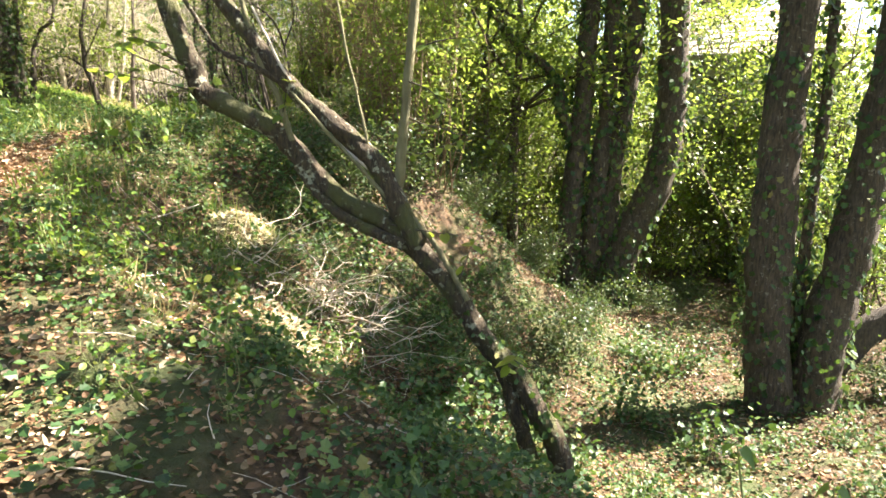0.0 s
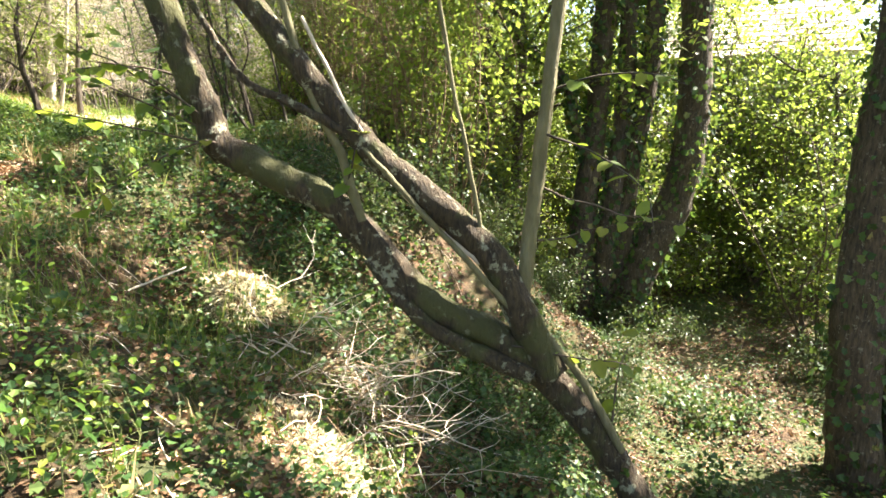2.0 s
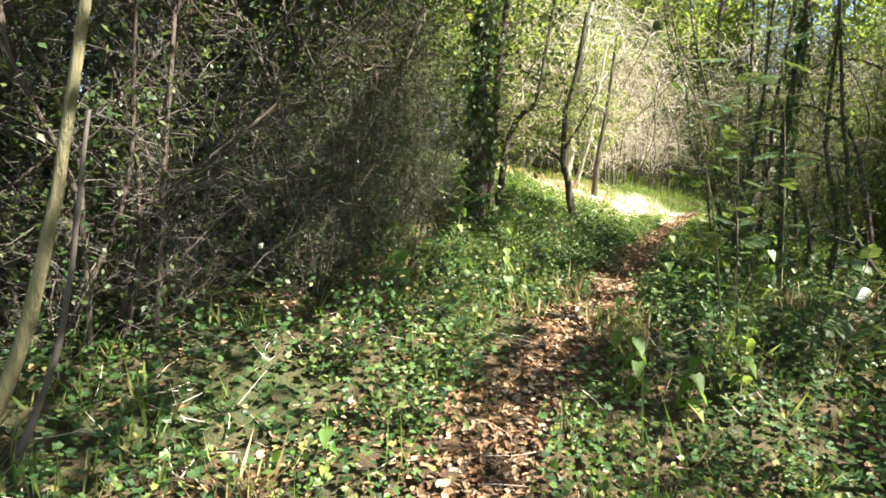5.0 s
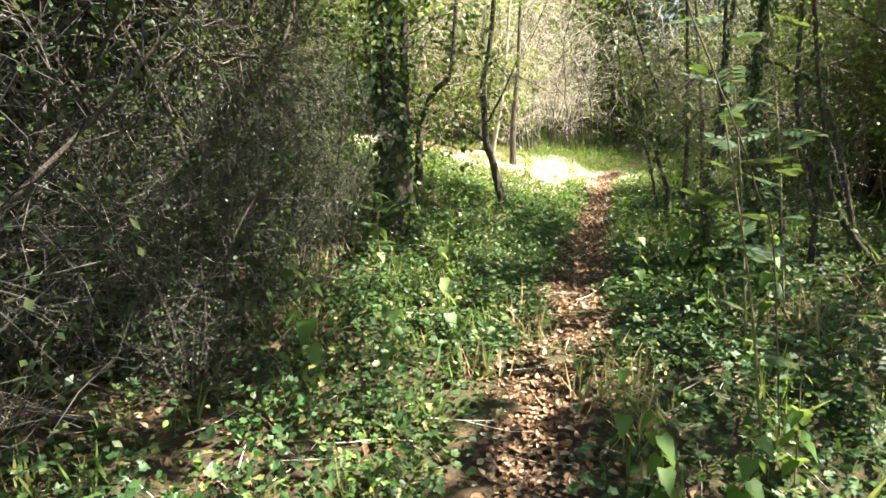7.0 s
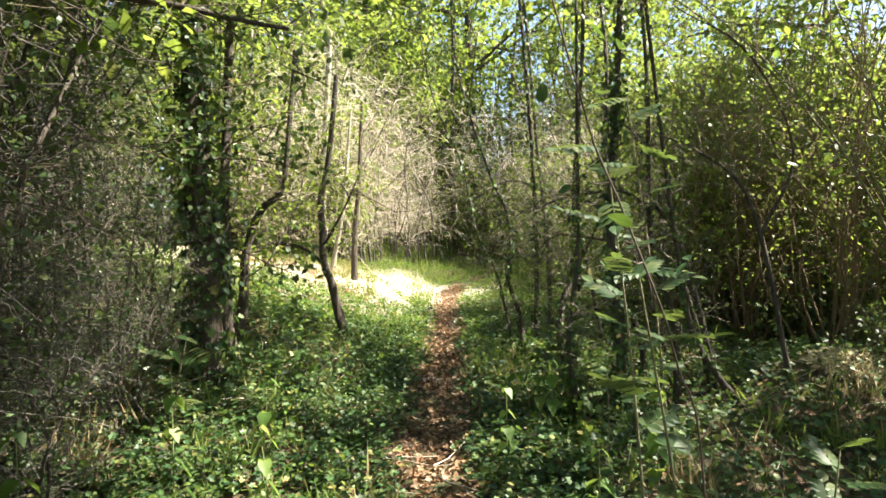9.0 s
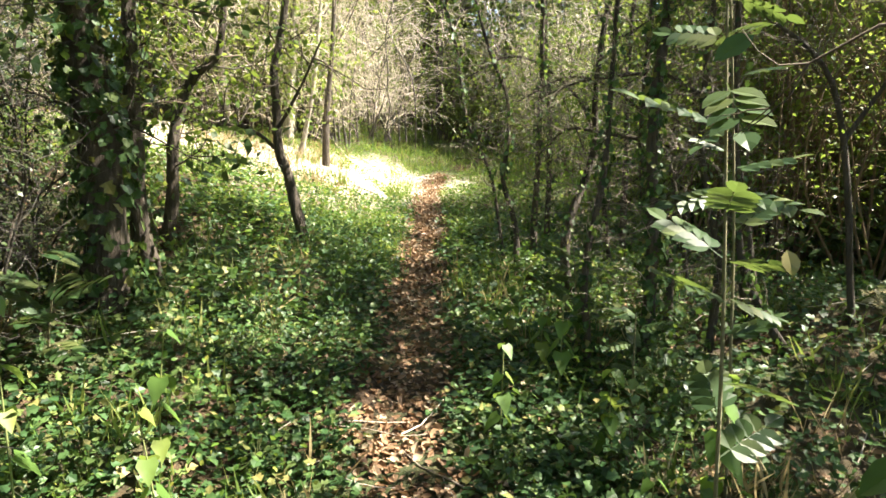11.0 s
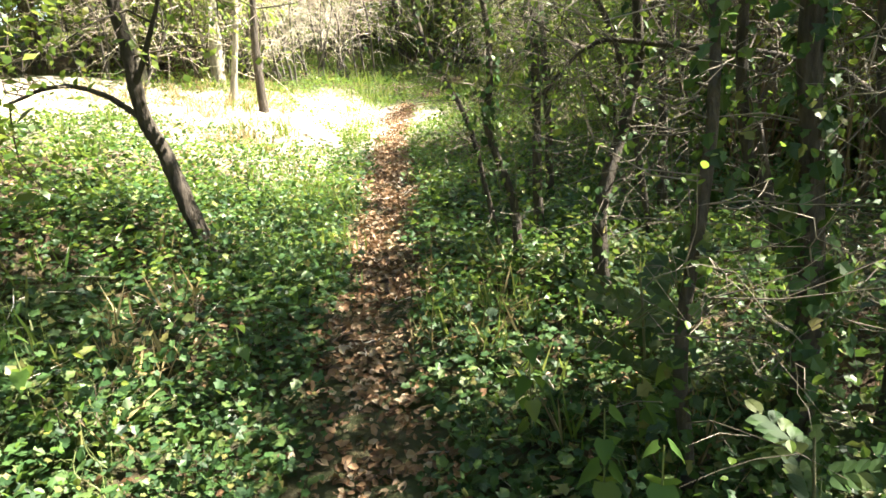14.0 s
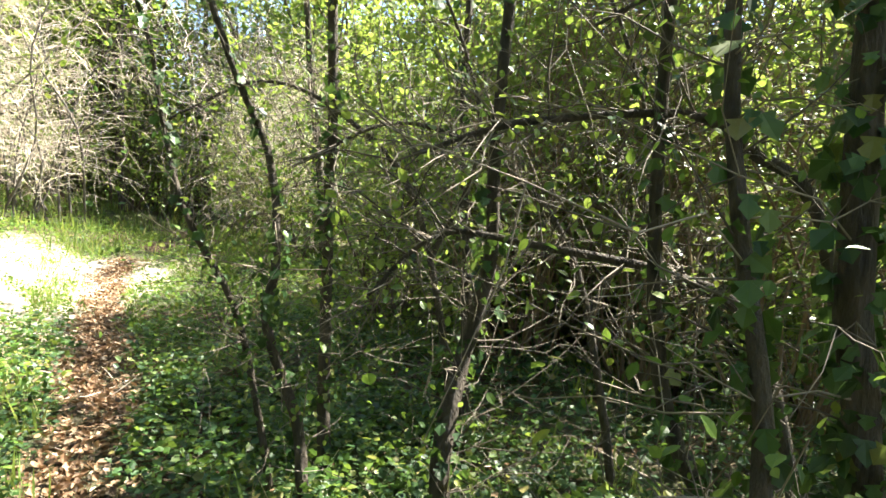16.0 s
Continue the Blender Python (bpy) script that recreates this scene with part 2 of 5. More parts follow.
class Tubes:
    """Collects tapered tubes of one cross-section count into one mesh."""

    def __init__(self, sides=5):
        self.v, self.f, self.n, self.sides = [], [], 0, sides

    def add(self, pts, radii, wobble=0.0):
        pts = np.asarray(pts, float)
        k, s = len(pts), self.sides
        radii = np.broadcast_to(np.asarray(radii, float), (k,)) if np.ndim(radii) == 0 else np.asarray(radii, float)
        d = np.gradient(pts, axis=0)
        d /= np.linalg.norm(d, axis=1, keepdims=True) + 1e-9
        ref = np.array([0.31, 0.95, 0.05]) if abs(d[:, 2]).mean() > 0.6 else np.array([0.05, 0.1, 1.0])
        a = np.cross(d, ref)
        a /= np.linalg.norm(a, axis=1, keepdims=True) + 1e-9
        b = np.cross(d, a)
        ang = np.arange(s) * 2 * np.pi / s
        r = radii[:, None] * (1 + (wobble * rng.standard_normal((k, s)) if wobble else 0))
        ring = pts[:, None] + r[..., None] * (np.cos(ang)[None, :, None] * a[:, None] + np.sin(ang)[None, :, None] * b[:, None])
        self.v.append(ring.reshape(-1, 3))
        i = self.n + (np.arange(k - 1)[:, None] * s + np.arange(s)[None]).ravel()
        j = self.n + (np.arange(k - 1)[:, None] * s + (np.arange(s)[None] + 1) % s).ravel()
        self.f.append(np.stack([i, j, j + s, i + s], 1))
        self.n += k * s

    def mesh(self, name, mat, origin=(0, 0, 0), smooth_faces=True):
        return np_mesh(name, np.concatenate(self.v) - np.asarray(origin), np.concatenate(self.f), mat, smooth_faces)


def spline(pts, n):
    """Catmull-Rom through the points, n steps a stretch."""
    p = np.asarray(pts, float)
    p = np.vstack([2 * p[0] - p[1], p, 2 * p[-1] - p[-2]])
    u = np.linspace(0, 1, n, endpoint=False)[:, None]
    out = []
    for i in range(1, len(p) - 2):
        a, b, c, d = p[i - 1], p[i], p[i + 1], p[i + 2]
        out.append(0.5 * (2 * b + (c - a) * u + (2 * a - 5 * b + 4 * c - d) * u**2 + (3 * b - a - 3 * c + d) * u**3))
    return np.vstack([*out, p[-2:-1]])


# Leaf outlines: x across, y along, z up; faces are triangles.
OVAL = (np.array([(0, 0, 0), (-0.27, 0.22, 0.05), (0.27, 0.22, 0.05), (-0.34, 0.5, 0.06), (0.34, 0.5, 0.06), (-0.2, 0.8, 0.03), (0.2, 0.8, 0.03), (0, 1, -0.06), (0, 0.5, 0.0)]),
        np.array([(0, 8, 1), (1, 8, 3), (3, 8, 5), (5, 8, 7), (0, 2, 8), (2, 4, 8), (4, 6, 8), (6, 7, 8)]))
HEART = (np.array([(0, 0, 0), (-0.3, -0.08, 0.04), (0.3, -0.08, 0.04), (-0.42, 0.2, 0.06), (0.42, 0.2, 0.06), (-0.24, 0.6, 0.04), (0.24, 0.6, 0.04), (0, 1.05, -0.1), (0, 0.35, -0.01)]),
         np.array([(0, 8, 1), (1, 8, 3), (3, 8, 5), (5, 8, 7), (0, 2, 8), (2, 4, 8), (4, 6, 8), (6, 7, 8)]))
IVY = (np.array([(0, 0, 0), (-0.48, 0.05, 0.05), (-0.27, 0.3, 0.01), (-0.44, 0.56, 0.06), (0, 1, -0.05), (0.44, 0.56, 0.06), (0.27, 0.3, 0.01), (0.48, 0.05, 0.05)]),
       np.array([(0, 2, 1), (0, 3, 2), (0, 4, 3), (0, 5, 4), (0, 6, 5), (0, 7, 6)]))
DIAMOND = (np.array([(0, 0, 0), (-0.3, 0.45, 0.06), (0.3, 0.45, 0.06), (0, 1, 0)]), np.array([(0, 2, 1), (1, 2, 3)]))
LANCE = (np.array([(0, 0, 0), (-0.1, 0.4, 0.02), (0.1, 0.4, 0.02), (0, 1, -0.05)]), np.array([(0, 2, 1), (1, 2, 3)]))
CURL = (np.array([(0, 0, 0), (-0.32, 0.3, 0.16), (0.3, 0.35, 0.12), (-0.25, 0.7, 0.2), (0.24, 0.7, 0.1), (0, 1, 0.12), (0, 0.5, -0.02)]),
        np.array([(0, 6, 1), (1, 6, 3), (3, 6, 5), (0, 2, 6), (2, 4, 6), (4, 5, 6)]))


def unit(v):
    return v / (np.linalg.norm(v, axis=-1, keepdims=True) + 1e-9)


def leaves(shape, pos, along, up, size):
    """Vertices and faces of many leaves: one outline set at each place."""
    tv, tf = shape
    y = unit(along)
    x = unit(np.cross(y, up))
    z = np.cross(x, y)
    v = pos[:, None] + size[:, None, None] * (tv[None, :, 0:1] * x[:, None] + tv[None, :, 1:2] * y[:, None] + tv[None, :, 2:3] * z[:, None])
    f = tf[None] + (np.arange(len(pos)) * len(tv))[:, None, None]
    return v.reshape(-1, 3), f.reshape(-1, 3)


# Sun flecks reach the floor through gaps in the crowns.
GAPS = [(-1.4, 5.3, 0.42), (-2.08, 6.9, 0.3), (0.47, 6.0, 0.6), (-1.05, 5.2, 0.3), (-1.0, 5.9, 0.35), (-1.2, 6.4, 0.4), (4.2, 6.4, 0.8), (3.0, 6.2, 0.6), (5.3, 6.7, 0.6), (2.2, 6.0, 0.3), (-3.0, 4.5, 0.25), (-1.6, 2.2, 0.28), (-1.3, 2.9, 0.1), (-2.2, 3.4, 0.15), (-0.6, 3.0, 0.1), (-1.9, 3.9, 0.2), (-0.4, 3.6, 0.1), (-2.6, 4.0, 0.15),
        (-3.77, 5.8, 0.2), (-3.85, 5.2, 0.28), (-3.3, 5.3, 0.2), (-4.0, 6.06, 0.24), (-4.2, 5.67, 0.18), (-5.08, 5.6, 0.14), (-5.53, 6.5, 0.14), (-3.79, 6.85, 0.2), (-1.39, 8.7, 0.25), (-0.5, 9.0, 0.25),
        (-4.8, 8.0, 0.12), (-5.04, 7.25, 0.12), (-5.5, 7.0, 0.12), (-3.6, 9.19, 0.22), (-2.93, 9.86, 0.25), (-5.27, 9.0, 0.16), (-6.2, 7.04, 0.12), (-1.75, 10.95, 0.35), (-4.58, 9.7, 0.2), (-3.16, 9.66, 0.22), (-5.45, 8.8, 0.2),
        (-4.35, 11.17, 0.22), (-5.6, 10.35, 0.35), (-5.95, 10.05, 0.2), (-3.95, 11.4, 0.32), (-3.42, 11.02, 0.16), (-3.05, 10.6, 0.25), (-5.4, 12.8, 0.28), (-2.6, 12.48, 0.6), (-3.4, 11.7, 0.4), (-3.0, 12.1, 0.4), (-3.9, 12.2, 0.3), (-4.7, 11.28, 0.14), (0.9, 7.6, 0.25), (-5.6, 13.7, 0.5), (-6.6, 14.2, 0.7)]
SUNLIT = [(0.75, 4.35, -0.4, 0.22), (0.4, 4.41, 0.13, 0.24), (0.0, 4.46, 0.65, 0.2), (-0.85, 4.6, 1.85, 0.16), (-0.15, 4.49, 2.0, 0.2),
          (-6.3, 6.6, 3.6, 0.35), (-6.2, 7.4, 3.4, 0.35), (-6.4, 8.3, 3.8, 0.35), (-6.0, 6.0, 3.0, 0.25), (-6.5, 9.9, 4.2, 0.3)]


def shaded(pos, size):
    """Which leaves stand clear of the sunbeams that make the flecks."""
    d = np.array(sun_way)
    keep = np.ones(len(pos), bool)
    beams = [(x, y, float(ground_z(x, y)), r) for x, y, r in GAPS] + SUNLIT
    for x, y, z, r in beams:
        q = pos - np.array([x, y, z])
        h = q @ d
        keep &= (np.linalg.norm(q - h[:, None] * d, axis=1) > r + 0.5 * size) | (h < 0.3)
    return keep


def leaf_mesh(name, shape, pos, along, up, size, mat, origin=(0, 0, 0)):
    v, f = leaves(shape, pos, along, up, size)
    return np_mesh(name, v - np.asarray(origin), f, mat)


def rand_dirs(n, flat=1.0):
    d = rng.standard_normal((n, 3))
    d[:, 2] *= flat
    return unit(d)


def twig_path(start, way, length, n=5, bend=0.25, droop=0.0):
    pts = [np.asarray(start, float)]
    d = unit(np.asarray(way, float))
    for _ in range(n - 1):
        d = unit(d + bend * rng.standard_normal(3) + np.array([0, 0, -droop]))
        pts.append(pts[-1] + d * length / (n - 1))
    return np.array(pts)


def branchwork(tubes, spines, count, length, radius, bend=0.25, droop=0.0, upward=0.3, sub=2, lo=0.25, out=1.0):
    """Twigs off the given spines; gives back points along the twigs with their directions."""
    spots, ways = [], []
    for spine in spines:
        for _ in range(count):
            u = rng.uniform(lo, 1) * (len(spine) - 1)
            i = min(int(u), len(spine) - 2)
            p = spine[i] + (u - i) * (spine[i + 1] - spine[i])
            d = rng.standard_normal(3)
            d[2] = d[2] * 0.5 + upward
            along = unit(spine[i + 1] - spine[i])
            d = unit(out * unit(d - (d @ along) * along) + 0.5 * along)
            ln = length * rng.uniform(0.45, 1.2)
            t = twig_path(p, d, ln, 5, bend, droop)
            tubes.add(t, np.linspace(radius, radius * 0.3, 5))
            for q in range(1, 5):
                spots.append(t[q]), ways.append(t[q] - t[q - 1])
            for _ in range(sub):
                j = rng.integers(1, 4)
                w = unit(unit(t[j + 1] - t[j]) + 0.9 * rng.standard_normal(3))
                s = twig_path(t[j], w, ln * rng.uniform(0.3, 0.6), 4, bend, droop)
                tubes.add(s, np.linspace(radius * 0.55, radius * 0.2, 4))
                for q in range(1, 4):
                    spots.append(s[q]), ways.append(s[q] - s[q - 1])
    return np.array(spots), np.array(ways)


def foliage(spots, ways, count, size, spread=0.12, shape=DIAMOND, flat=0.7, hang=0.2):
    """Leaves scattered round twig points: positions, directions, normals and sizes."""
    i = rng.integers(0, len(spots), count)
    pos = spots[i] + spread * rng.standard_normal((count, 3))
    along = unit(unit(ways[i]) + 0.9 * rng.standard_normal((count, 3)) + np.array([0, 0, -hang]))
    up = unit(rand_dirs(count) * flat + np.array([0, 0, 1.0]))
    return shape, pos, along, up, size * rng.uniform(0.55, 1.25, count)


def ivy_on(spine, radii, count, size=0.07, puff=0.06):
    """Ivy leaves that clothe a stem."""
    u = rng.uniform(0, len(spine) - 1.001, count)
    i = u.astype(int)
    p = spine[i] + (u - i)[:, None] * (spine[i + 1] - spine[i])
    r = np.asarray(radii)[i]
    a = rng.uniform(0, 2 * np.pi, count)
    n = np.stack([np.cos(a), np.sin(a), 0.25 + 0 * a], 1)
    clump = 0.5 + 0.5 * np.sin(3.1 * p[:, 2] + 2 * a + spine[0, 0] * 3)
    pos = p + n * (r + puff * rng.uniform(0, 1, count) * (0.4 + 1.4 * clump))[:, None]
    along = unit(np.stack([0.5 * rng.standard_normal(count), 0.5 * rng.standard_normal(count), -np.ones(count)], 1) + 0.3 * n)
    return IVY, pos, along, unit(n + 0.4 * rng.standard_normal((count, 3))), size * rng.uniform(0.6, 1.3, count)


# ---- ground ----
def axis(lo, hi, fine, a, b):
    """Grid lines: even steps between a and b, growing steps out to lo and hi."""
    mid = list(np.arange(a, b, fine))
    step, v, up = fine, b, []
    while v < hi:
        up.append(v)
        step *= 1.18
        v += step
    step, v, down = fine, a, []
    while v > lo:
        step *= 1.18
        v -= step
        down.append(v)
    return np.array(down[::-1] + mid + up + [hi])


gx, gy = axis(-300, 300, 0.11, -9, 7), axis(-300, 400, 0.11, 0, 19)
XX, YY = np.meshgrid(gx, gy)
ZZ = ground_z(XX, YY)
near = np.exp(-(np.maximum(0, np.abs(XX + 1) - 9) ** 2 + np.maximum(0, np.abs(YY - 9) - 12) ** 2) / 20)
ZZ = ZZ + near * 0.012 * rng.standard_normal(XX.shape)
nx, ny = len(gx), len(gy)
idx = np.arange(nx * ny).reshape(ny, nx)
quads = np.stack([idx[:-1, :-1].ravel(), idx[:-1, 1:].ravel(), idx[1:, 1:].ravel(), idx[1:, :-1].ravel()], 1)
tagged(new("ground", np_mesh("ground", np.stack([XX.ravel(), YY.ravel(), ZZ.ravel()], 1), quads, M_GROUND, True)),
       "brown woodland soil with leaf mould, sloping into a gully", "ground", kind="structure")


def scatter(n, x0, x1, y0, y1, keep):
    x, y = rng.uniform(x0, x1, n), rng.uniform(y0, y1, n)
    k = rng.uniform(0, 1, n) < keep(x, y)
    x, y = x[k], y[k]
    return np.stack([x, y, ground_z(x, y)], 1)


def patchy(x, y, f=1.0, seed=0.0):
    return 0.5 + 0.25 * np.sin(1.7 * f * x + seed) * np.cos(2.1 * f * y - seed) + 0.25 * np.sin(3.9 * f * x + 2.3 * f * y + 2 * seed)


def carpet(name, pts, shape, size, mat, label, category, lift=0.03, flat=0.55, tilt=0.0):
    n = len(pts)
    pos = pts + np.stack([np.zeros(n), np.zeros(n), rng.uniform(0.0, lift, n)], 1)
    along = rand_dirs(n, 0.3) + np.array([0, 0, tilt])
    up = unit(flat * rng.standard_normal((n, 3)) + np.array([0, 0, 1.0]))
    ob = new(name, leaf_mesh(name, shape, pos, along, up, size * rng.uniform(0.55, 1.3, n), mat))
    return tagged(ob, label, category, kind="stuff")


def off_trail(x, y, a=0.13, c=0.34):
    return smooth(a, c, np.abs(x - trail_x(y) + 0.05 * np.sin(4 * y) + 0.03 * np.sin(11 * y)))


def bare(x, y):
    """Thinner ivy on the leaf-strewn bank beside the first stretch of trail, none on the mossy humps."""
    caps = np.exp(-((x + 2.12) ** 2 + (y - 7.05) ** 2) / 0.12) + np.exp(-((x + 1.45) ** 2 + (y - 5.45) ** 2) / 0.16) + 0.8 * np.exp(-((x + 1.15) ** 2 + (y - 6.4) ** 2) / 0.3)
    return np.clip(1 - caps, 0, 1) * (1 - 0.5 * np.exp(-((x + 5.2) ** 2 + (y - 7.0) ** 2) / 0.9)) * (1 - 0.6 * np.exp(-((x + 1.5) ** 2 / 2.5 + (y - 3.2) ** 2 / 3.0))) * (1 - 0.88 * np.exp(-((x + 2.8) ** 2 / 1.5 + (y - 5.4) ** 2 / 1.4))) * (1 - 0.35 * np.exp(-((x + 1.5) ** 2 + (y - 2.8) ** 2) / 1.2))


ly = rng.uniform(3.5, 21, 15500)
lx = trail_x(ly) + 0.05 * np.sin(4 * ly) * -1 + rng.normal(0, 0.135, len(ly))
carpet("leaf_litter", np.stack([lx, ly, ground_z(lx, ly)], 1), CURL, 0.042, M_DEAD,
       "brown fallen leaves strewn along the narrow trail", "leaf litter", 0.02, 0.4)
carpet("leaf_litter", scatter(22000, -5, 2.6, 0.6, 7, lambda x, y: 0.45 + 0.55 * (patchy(x, y, 1.6, 5.0) > 0.5)), CURL, 0.043, M_DEAD,
       "brown and orange dead leaves on the bank", "leaf litter", 0.03, 0.5)
carpet("ground_herbs", scatter(7000, -5, 2.6, 0.6, 7, lambda x, y: (0.25 + 0.75 * bare(x, y)) * off_trail(x, y) * (0.25 + 0.75 * (patchy(x, y, 1.5, 0.5) > 0.5))), OVAL, 0.032, M_FRESH,
       "small fresh green seedlings among the dead leaves", "herbs", 0.12, 0.6)
carpet("leaf_litter", scatter(34000, -8, 8, -1, 17, lambda x, y: 0.4 + 0.6 * (patchy(x, y, 1.1, 2.0) > 0.55)), CURL, 0.052, M_DEAD,
       "rust-brown dead leaves scattered over the woodland floor", "leaf litter", 0.03, 0.5)
carpet("leaf_litter", scatter(16000, -4, 1.5, 1, 6.5, lambda x, y: 0.6 + 0.4 * (patchy(x, y, 1.9, 1.0) > 0.5)), CURL, 0.032, M_DEAD,
       "small crumbled brown leaves on the bank", "leaf litter", 0.02, 0.5)
carpet("leaf_litter", scatter(11000, 0.5, 6, 4.5, 13, lambda x, y: 0.4 + 0.6 * (patchy(x, y, 1.3, 4.0) > 0.5)), CURL, 0.06, M_DEAD,
       "orange-brown dead leaves in the bottom of the gully", "leaf litter", 0.04, 0.6)
carpet("ground_ivy", scatter(95000, -9, -1.2, 3.2, 16, lambda x, y: bare(x, y) * off_trail(x, y) * (0.15 + 0.85 * patchy(x, y, 1.3))), IVY, 0.038, M_IVY,
       "dark green ivy carpeting the woodland floor", "ivy", 0.10, 0.5)
carpet("ground_ivy", scatter(82000, -6.5, 7, 0.5, 16, lambda x, y: bare(x, y) * off_trail(x, y) * (1 - 0.3 * smooth(1.2, 3, x)) * (0.32 + 0.68 * (patchy(x, y, 0.9, 1.0) > 0.42))), IVY, 0.043, M_IVY,
       "ivy and low green plants in the gully", "ivy", 0.16, 0.55)
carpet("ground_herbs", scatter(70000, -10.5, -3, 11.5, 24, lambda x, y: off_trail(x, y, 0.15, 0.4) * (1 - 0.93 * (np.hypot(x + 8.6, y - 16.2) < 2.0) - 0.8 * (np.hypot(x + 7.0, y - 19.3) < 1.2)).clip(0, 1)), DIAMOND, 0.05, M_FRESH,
       "fresh green low herbs beside the trail in the clearing", "herbs", 0.16, 0.55)


carpet("ground_ivy", scatter(15000, -2.8, 1.4, 5.0, 9.2, lambda x, y: bare(x, y) * (0.3 + 0.7 * (patchy(x, y, 1.4, 3.3) > 0.4))), IVY, 0.05, M_IVY, "ivy hanging over the steep hummocks below the bank", "ivy", 0.2, 0.9)
carpet("ground_ivy", scatter(9000, -4, 0.8, 0.8, 5.4, lambda x, y: (0.2 + 0.8 * bare(x, y)) * (0.1 + 0.9 * (patchy(x, y, 1.7, 7.1) > 0.47))), IVY, 0.042, M_IVY, "dark ivy trailing over the first slope", "ivy", 0.16, 0.8)
carpet("leaf_litter", scatter(6000, -2.8, 1.4, 5.0, 9.2, lambda x, y: 0.5 + 0 * x), CURL, 0.06, M_DEAD, "rusty dead leaves caught on the hummocks", "leaf litter", 0.06, 0.9)

carpet("ground_ivy", scatter(26000, -7.2, -3.6, 8.5, 14, lambda x, y: off_trail(x, y)), IVY, 0.036, M_IVY, "small-leaved ivy filling the floor beside the trail", "ivy", 0.06, 0.5)


def blades(name, pts, height, mat, label, lean=0.35, width=1.0):
    n = len(pts)
    along = unit(np.array([0, 0, 1.0]) + lean * rng.standard_normal((n, 3)))
    v, f = leaves((LANCE[0] * np.array([width, 1, 1]), LANCE[1]), pts, along, rand_dirs(n, 0.2), height * rng.uniform(0.4, 1.2, n))
    tagged(new(name, np_mesh(name, v, f, mat)), label, "grass", kind="stuff")


def tufts(n, per, x0, x1, y0, y1, keep, r=0.06):
    c = scatter(n, x0, x1, y0, y1, keep)
    p = np.repeat(c, per, 0)
    p[:, :2] += r * rng.standard_normal((len(p), 2))
    p[:, 2] = ground_z(p[:, 0], p[:, 1])
    return p


blades("green_grass", tufts(1100, 14, -8.5, -1.5, 3.5, 20, lambda x, y: off_trail(x, y) * (patchy(x, y, 0.8, 4.0) > 0.5)), 0.2, M_GRASS, "tufts of thin green grass", 0.35, 0.35)
blades("tall_grass", tufts(60, 4, -4.4, -2.0, 4.9, 7.4, lambda x, y: off_trail(x, y, 0.3, 0.7), 0.07), 0.42, M_GRASS, "tall thin yellow-green grass stems on the bank", 0.18, 0.14)
blades("dry_grass", tufts(420, 16, -7, -1.5, 3.5, 12, lambda x, y: off_trail(x, y) * (patchy(x, y, 0.9, 6.0) > 0.6)), 0.24, M_STRAW, "straw-coloured dry grass tufts", 0.45, 0.25)
blades("green_grass", tufts(170, 12, -8.5, -4.0, 20.5, 27, lambda x, y: off_trail(x, y, 0.2, 0.6), 0.14), 0.36, M_GRASS, "tall sunlit green grass where the trail leaves the clearing", 0.3, 0.3)
blades("dry_grass", tufts(140, 22, -10, -6.6, 15, 20, lambda x, y: smooth(1.0, 1.8, trail_x(y) - x)), 0.22, M_STRAW, "bleached dry grass on the sunny bank", 0.6, 0.3)
sticks = Tubes(3)
for p in scatter(2200, -8, 5, 1, 16, lambda x, y: 0.4 + 0.6 * (patchy(x, y, 0.7, 3.0) > 0.5)):
    a = rng.uniform(0, 2 * np.pi)
    ln = rng.uniform(0.08, 0.45)
    t = twig_path((0, 0, 0), (math.cos(a), math.sin(a), 0.05), ln, 4, 0.2)
    t[:, :2] += p[:2]
    t[:, 2] = ground_z(t[:, 0], t[:, 1]) + np.linspace(0.01, rng.uniform(0.01, 0.09), 4)
    sticks.add(t, np.linspace(0.0045, 0.002, 4) * rng.uniform(0.5, 1.3))
tagged(new("twig_litter", sticks.mesh("twig_litter", M_PALE)), "pale dead twigs lying among the ground ivy", "twigs", kind="stuff")


# ---- trees ----
def stem_mesh(name, pts, r0, r1, mat, origin, sides=12, n=6, wobble=0.07, crook=0.0):
    pts = np.array(pts, float)
    pts[1:] += crook * rng.standard_normal((len(pts) - 1, 3)) * np.array([1, 1, 0.3])
    sp = spline(pts, n)
    k = len(sp)
    sp = sp + np.cumsum(0.004 * rng.standard_normal(sp.shape), 0) * 0.6
    rad = r0 + (r1 - r0) * np.linspace(0, 1, k) ** 0.8
    t = Tubes(sides)
    t.add(sp, rad, wobble)
    return t.mesh(name, mat, origin), sp, rad


